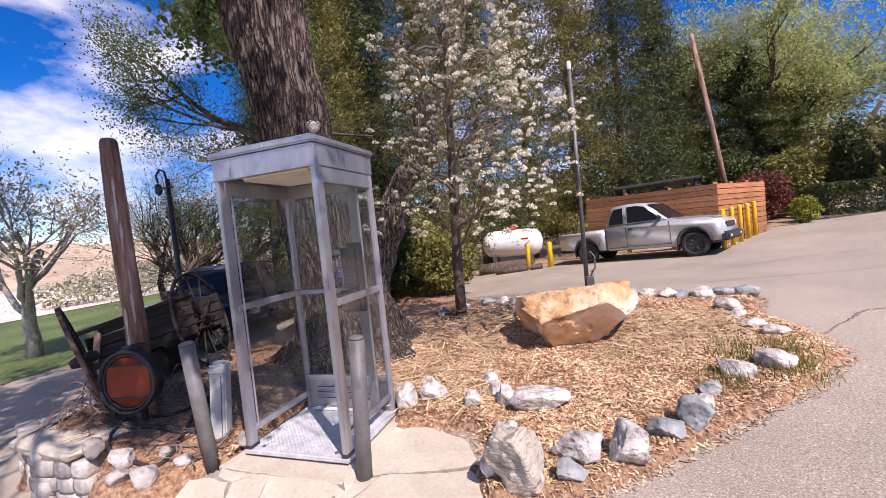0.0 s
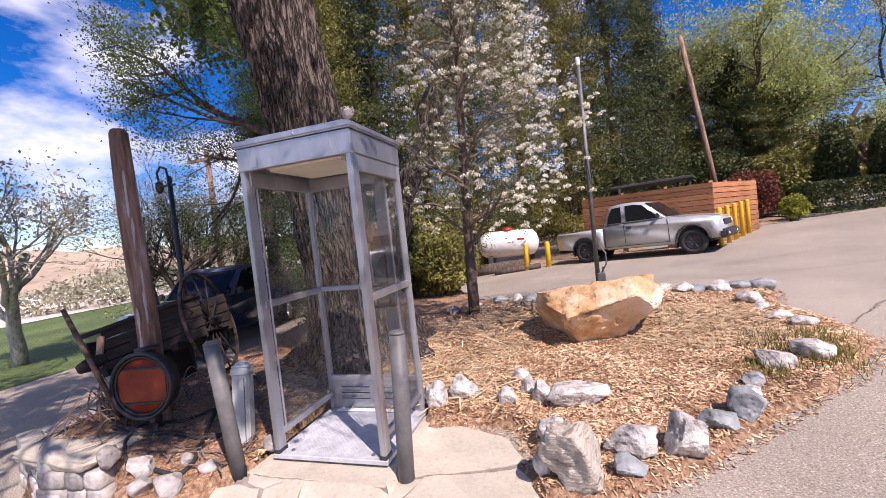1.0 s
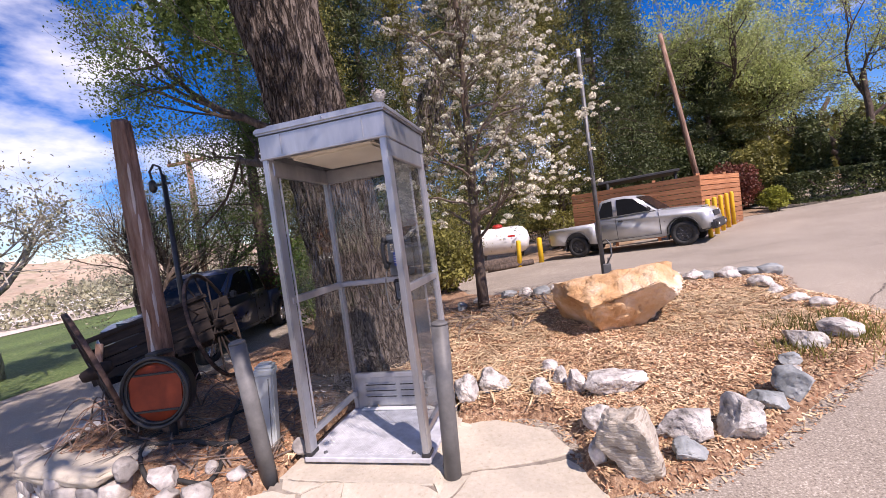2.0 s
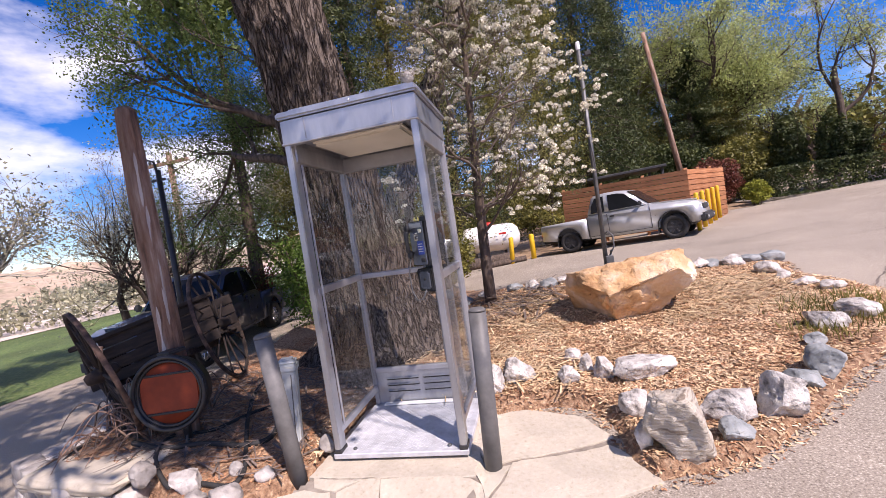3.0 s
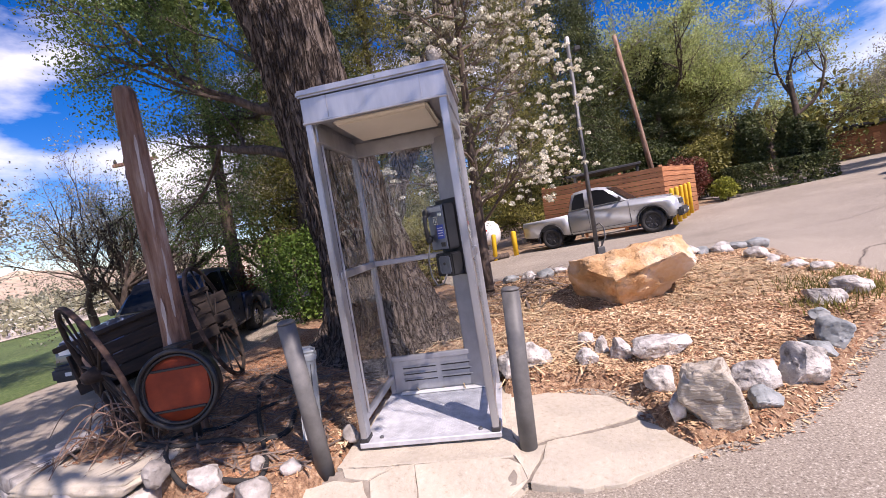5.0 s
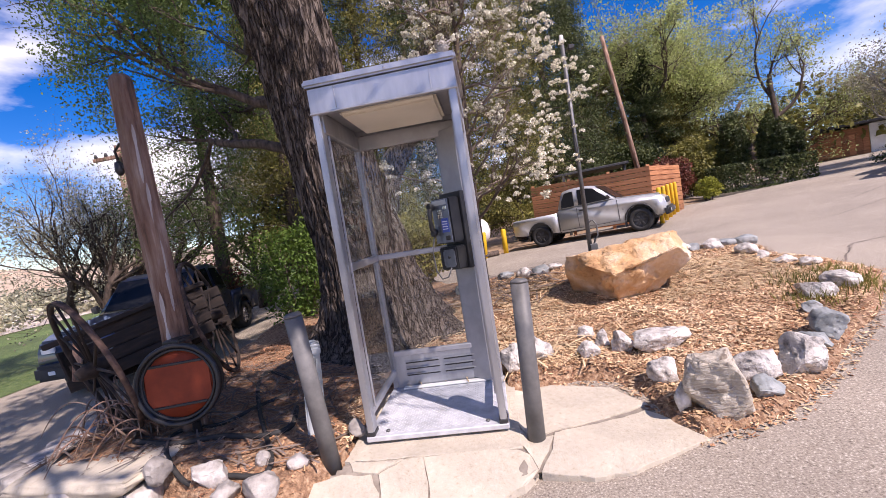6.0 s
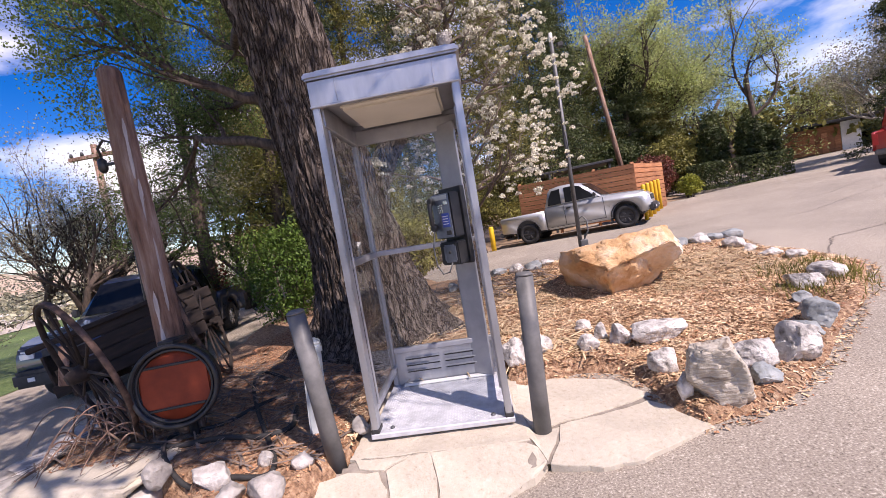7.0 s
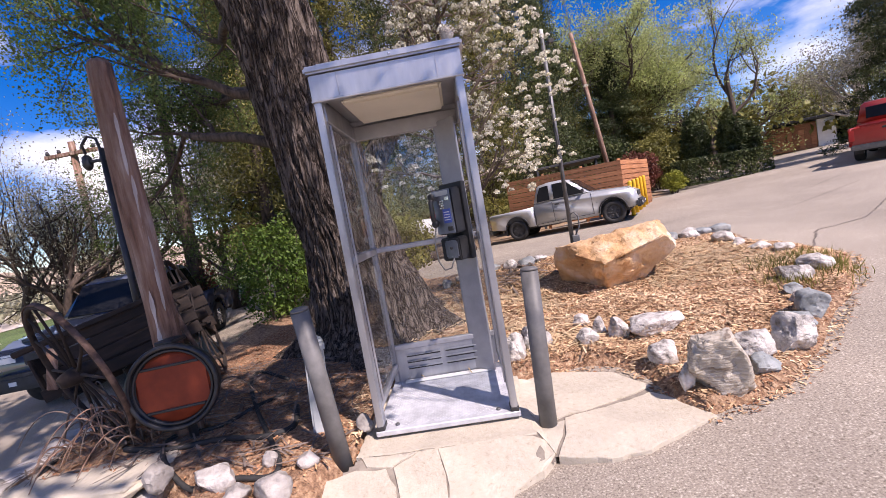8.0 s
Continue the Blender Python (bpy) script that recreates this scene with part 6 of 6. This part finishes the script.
shrub("shrub", "red-brown twiggy shrub in shade behind the wagon", (-8.9, 9.9, ground_z(-8.9, 9.9)), 1.4, 1.2, 0.9, L_RED, 6000, 0.07, 33, group="shrubs under the trees")
shrub("shrub", "dark green shrub in shade behind the cottonwood", (-4.6, 10.5, ground_z(-4.6, 10.5)), 1.6, 1.4, 1.3, L_OLIVE, 8000, 0.11, 34, group="shrubs under the trees")
shrub("shrub", "dark green shrub in shade behind the cottonwood", (-3.4, 9.6, ground_z(-3.4, 9.6)), 1.1, 1.0, 0.9, L_OLIVE, 7000, 0.09, 35, group="shrubs under the trees")
# behind the booth
# the L_FRESH one is a broadleaf tree built with the conifer shape; the rest are conifers
for k, (x, y, h, r, leaf, n, sz, base) in enumerate([
        (-6.6, 10.5, 9.5, 2.0, L_OLIVE, 10000, 0.26, 0.2), (-8.3, 9.8, 8.0, 1.7, L_FRESH, 5500, 0.22, 0.15), (-7.6, 13.6, 12, 2.4, L_OLIVE, 13000, 0.28, 0.1), (-6.0, 12.6, 12, 2.2, L_DARK, 14000, 0.28, 0.15),
        (-5.2, 14.5, 12, 2.5, L_OLIVE, 15000, 0.28, 0.10), (-3.9, 17.0, 13, 2.6, L_DARK, 15000, 0.30, 0.08), (-2.2, 19.0, 14, 2.8, L_OLIVE, 16000, 0.32, 0.06),
        (-0.2, 18.6, 13.5, 2.6, L_OLIVE, 16000, 0.32, 0.06), (1.7, 19.5, 17, 2.9, L_DARK, 20000, 0.34, 0.05), (3.6, 22.0, 11.0, 2.3, L_DARK, 13000, 0.34, 0.06), (5.4, 25.0, 9.0, 2.3, L_OLIVE, 12000, 0.34, 0.05),
        (7.6, 24.4, 8.0, 2.0, L_DARK, 12000, 0.34, 0.03), (9.2, 24.8, 6.6, 1.9, L_OLIVE, 10000, 0.34, 0.03),
        (-8.6, 15.5, 12, 2.4, L_OLIVE, 12000, 0.32, 0.12), (14.6, 16.2, 9.0, 1.7, L_DARK, 16000, 0.26, 0.03), (18.5, 19.5, 11, 2.2, L_DARK, 12000, 0.34, 0.03)]):
    conifer("tall conifer with drooping dark green sprays" if leaf is L_DARK else "tall tree with olive green cedar-like sprays", (x, y, ground_z(x, y)), h, r, 40 + k, leaf, n, base, sz)
# east, across the drive
for k, (x, y, h, r, per, leaf, lean) in enumerate([(5.4, 28, 13.0, 0.30, 7, L_COTTON, -0.1), (9.2, 27, 13.0, 0.34, 15, L_COTTON, 0.0), (11.6, 28.5, 13.2, 0.32, 14, L_COTTON, 0.05), (14.8, 27, 12.4, 0.24, 5, L_COTTON, 0.1),
                                                   (7.2, 32, 13, 0.28, 9, L_FRESH, 0.0), (22, 38, 6, 0.3, 9, L_COTTON, 0.0), (27, 36, 6, 0.3, 9, L_COTTON, 0.0), (18, 42, 6, 0.3, 8, L_OLIVE, 0.0)]):
    tree("tall_cottonwood", "tall cottonwood in pale spring leaf beyond the drive", (x, y, ground_z(x, y)), BARK_DARK if k % 2 else BARK_PALE, leaf, 60 + k, height=h, r=r, lean=(lean, 0), trunks=2, fork=0.2, last=4, per=per * 2 // 3, sigma=0.17, size=0.12,
         kids=(4, 5), spread=0.85, gnarl=0.24, up=0.10, low=0.12, group="tall cottonwoods")
tree("bare_tree", "thin bare tree with sparse twigs up the drive", (16.5, 19.0, ground_z(16.5, 19)), BARK_PALE, L_GREY, 75, height=6, r=0.14, trunks=2, last=4, per=2, sigma=0.25, size=0.08, kids=(4, 5), spread=0.75)
for k, (x, y, rx, ry, rz, leaf, n, sz, flat, lab) in enumerate([
        (9.6, 18.6, 1.7, 0.8, 0.55, L_DARK, 9000, 0.09, True, "clipped dark green hedge along the drive"), (7.1, 17.6, 0.55, 0.5, 0.5, L_YELLOW, 3500, 0.08, False, "yellow-green shrub at the hedge's end"),
        (6.7, 20.0, 1.2, 1.0, 1.15, L_RED, 7000, 0.10, False, "red-brown shrub behind the hedge"), (6.0, 22.5, 1.9, 1.5, 1.9, L_DARK, 9000, 0.16, False, "dark evergreen shrub behind the enclosure"),
        (8.6, 22.0, 1.7, 1.3, 1.5, L_OLIVE, 8000, 0.14, False, "olive green shrub behind the hedge"), (11.4, 20.5, 0.7, 0.7, 1.6, L_DARK, 7000, 0.12, False, "upright dark juniper by the hedge"), (12.4, 20.8, 0.6, 0.6, 1.3, L_DARK, 6000, 0.12, False, "upright dark juniper by the hedge"),
        (10.2, 21.2, 0.8, 0.7, 1.9, L_DARK, 7000, 0.12, False, "upright dark juniper by the hedge")]):
    shrub("hedge" if flat else "shrub", lab, (x, y, ground_z(x, y)), rx, ry, rz, leaf, n, sz, 80 + k, category="hedge" if flat else "shrub", flat=flat, group="" if flat else "shrubs along the drive")


# distant woods
def far_woods():
    nr = np.random.default_rng(90)
    pts = []
    grey = []
    for k in range(150):
        a = nr.uniform(-1.05, 0.72)
        d = nr.uniform(32, 60)
        x, y = d * math.sin(a) - 1.5, d * math.cos(a)
        h, r = nr.uniform(3, 6) * (0.4 if a < -0.5 else 1), nr.uniform(1.5, 3)
        v = rand_dirs(420, nr) * nr.uniform(0.4, 1, (420, 1)) ** 0.5 * np.array([r, r, h / 2]) + np.array([x, y, ground_z(x, y) + h / 2])
        (grey if a < -0.5 else pts).append(v)
    cloud("far_woods", leaves_at(np.concatenate(pts), 0.42, nr), L_OLIVE, label="distant scrubby trees beyond the drive and the lawn", kind="stuff")
    cloud("far_scrub", leaves_at(np.concatenate(grey[::2]), 0.3, nr), L_GREY, label="grey leafless scrub along the dry wash", kind="stuff")["category"] = "scrub"
    ob = bpy.data.objects["far_woods"]
    ob["category"] = "woods"


far_woods()


# ---- litter on the bed ----
def litter(name, n, area, length, width, material, label, seed, rise=0.012, tilt=0.25, keep=None, outer=0.10, rare=0.25):
    """Loose flat slivers strewn on the bed."""
    nr = np.random.default_rng(seed)
    x0, x1, y0, y1 = area
    c = []
    while len(c) < n:
        x, y = nr.uniform(x0, x1), nr.uniform(y0, y1)
        g = edge_gap(BED, x, y)
        if not (BX0 - 0.02 < x < BX1 + 0.02 and y < BY1 + 0.02 and y > BY0 - 0.02) and not within(APRON, x, y) and g > -outer and nr.uniform() < (1 if g > 0.04 else rare) and (keep is None or keep(x, y, nr)):
            c.append((x, y, max(bed_surface(x, y), ground_z(x, y)) + nr.uniform(0.002, rise)))
    c = np.array(c)
    a = nr.uniform(0, 2 * math.pi, n)
    d = np.stack([np.cos(a), np.sin(a), nr.normal(0, tilt, n)], 1)
    s = np.stack([-np.sin(a), np.cos(a), nr.normal(0, tilt * 1.5, n)], 1)
    ln, wd = nr.uniform(*length, (n, 1)) / 2, nr.uniform(*width, (n, 1)) / 2
    quads = np.stack([c - d * ln - s * wd * 0.6, c + d * ln - s * wd, c + d * ln * 0.85 + s * wd, c - d * ln * 0.9 + s * wd * 0.8], 1)
    ob = cloud(name, quads, material, label=label, kind="stuff")
    ob["category"] = "litter"


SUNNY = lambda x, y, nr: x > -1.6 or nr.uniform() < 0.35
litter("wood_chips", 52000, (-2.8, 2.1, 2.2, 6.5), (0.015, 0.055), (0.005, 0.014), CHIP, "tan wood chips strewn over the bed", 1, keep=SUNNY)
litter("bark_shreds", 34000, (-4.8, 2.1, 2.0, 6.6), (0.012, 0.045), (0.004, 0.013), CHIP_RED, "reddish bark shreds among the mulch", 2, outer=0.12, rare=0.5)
litter("straw_twigs", 900, (-2.5, -0.9, 3.3, 5.6), (0.15, 0.5), (0.006, 0.014), STRAW, "pale dry stalks lying by the trunk", 3, rise=0.03, tilt=0.08)
litter("dry_straw", 2500, (0.0, 1.4, 4.2, 5.4), (0.06, 0.16), (0.004, 0.009), STRAW, "flattened dry grass on the mulch", 4, rise=0.03, tilt=0.2)
litter("dead_twigs", 700, (-5.0, -2.8, 2.3, 4.2), (0.12, 0.45), (0.006, 0.016), TWIG, "dark dead twigs littering the shaded bed", 5, rise=0.04, tilt=0.12)
litter("fallen_branches", 150, (-2.6, -0.9, 5.0, 6.5), (0.4, 1.2), (0.012, 0.03), TWIG, "dark fallen branches behind the pear tree", 7, rise=0.06, tilt=0.06)


def grass(n, spots, seed):
    nr = np.random.default_rng(seed)
    c = []
    for k in range(n):
        x0, y0, s = spots[k % len(spots)]
        x, y = nr.normal(x0, s), nr.normal(y0, s)
        c.append((x, y, max(bed_surface(x, y), ground_z(x, y))))
    c = np.array(c)
    a = nr.uniform(0, 6.28, n)
    h = nr.uniform(0.03, 0.11, (n, 1))
    side = np.stack([np.cos(a), np.sin(a), 0 * a], 1) * 0.004
    tipv = np.stack([nr.normal(0, 0.35, n), nr.normal(0, 0.35, n), np.ones(n)], 1) * h
    ob = cloud("grass_tufts", np.stack([c - side, c + side, c + tipv * 0.6 + side * 0.7 + tipv * 0.0, c + tipv], 1), L_OLIVE, label="tufts of green grass and weeds at the bed's tip", kind="stuff")
    ob["category"] = "grass"


grass(1100, [(1.3, 4.0, 0.16), (1.15, 4.2, 0.15), (1.55, 4.35, 0.12), (0.95, 3.75, 0.1), (1.45, 3.92, 0.1)], 6)
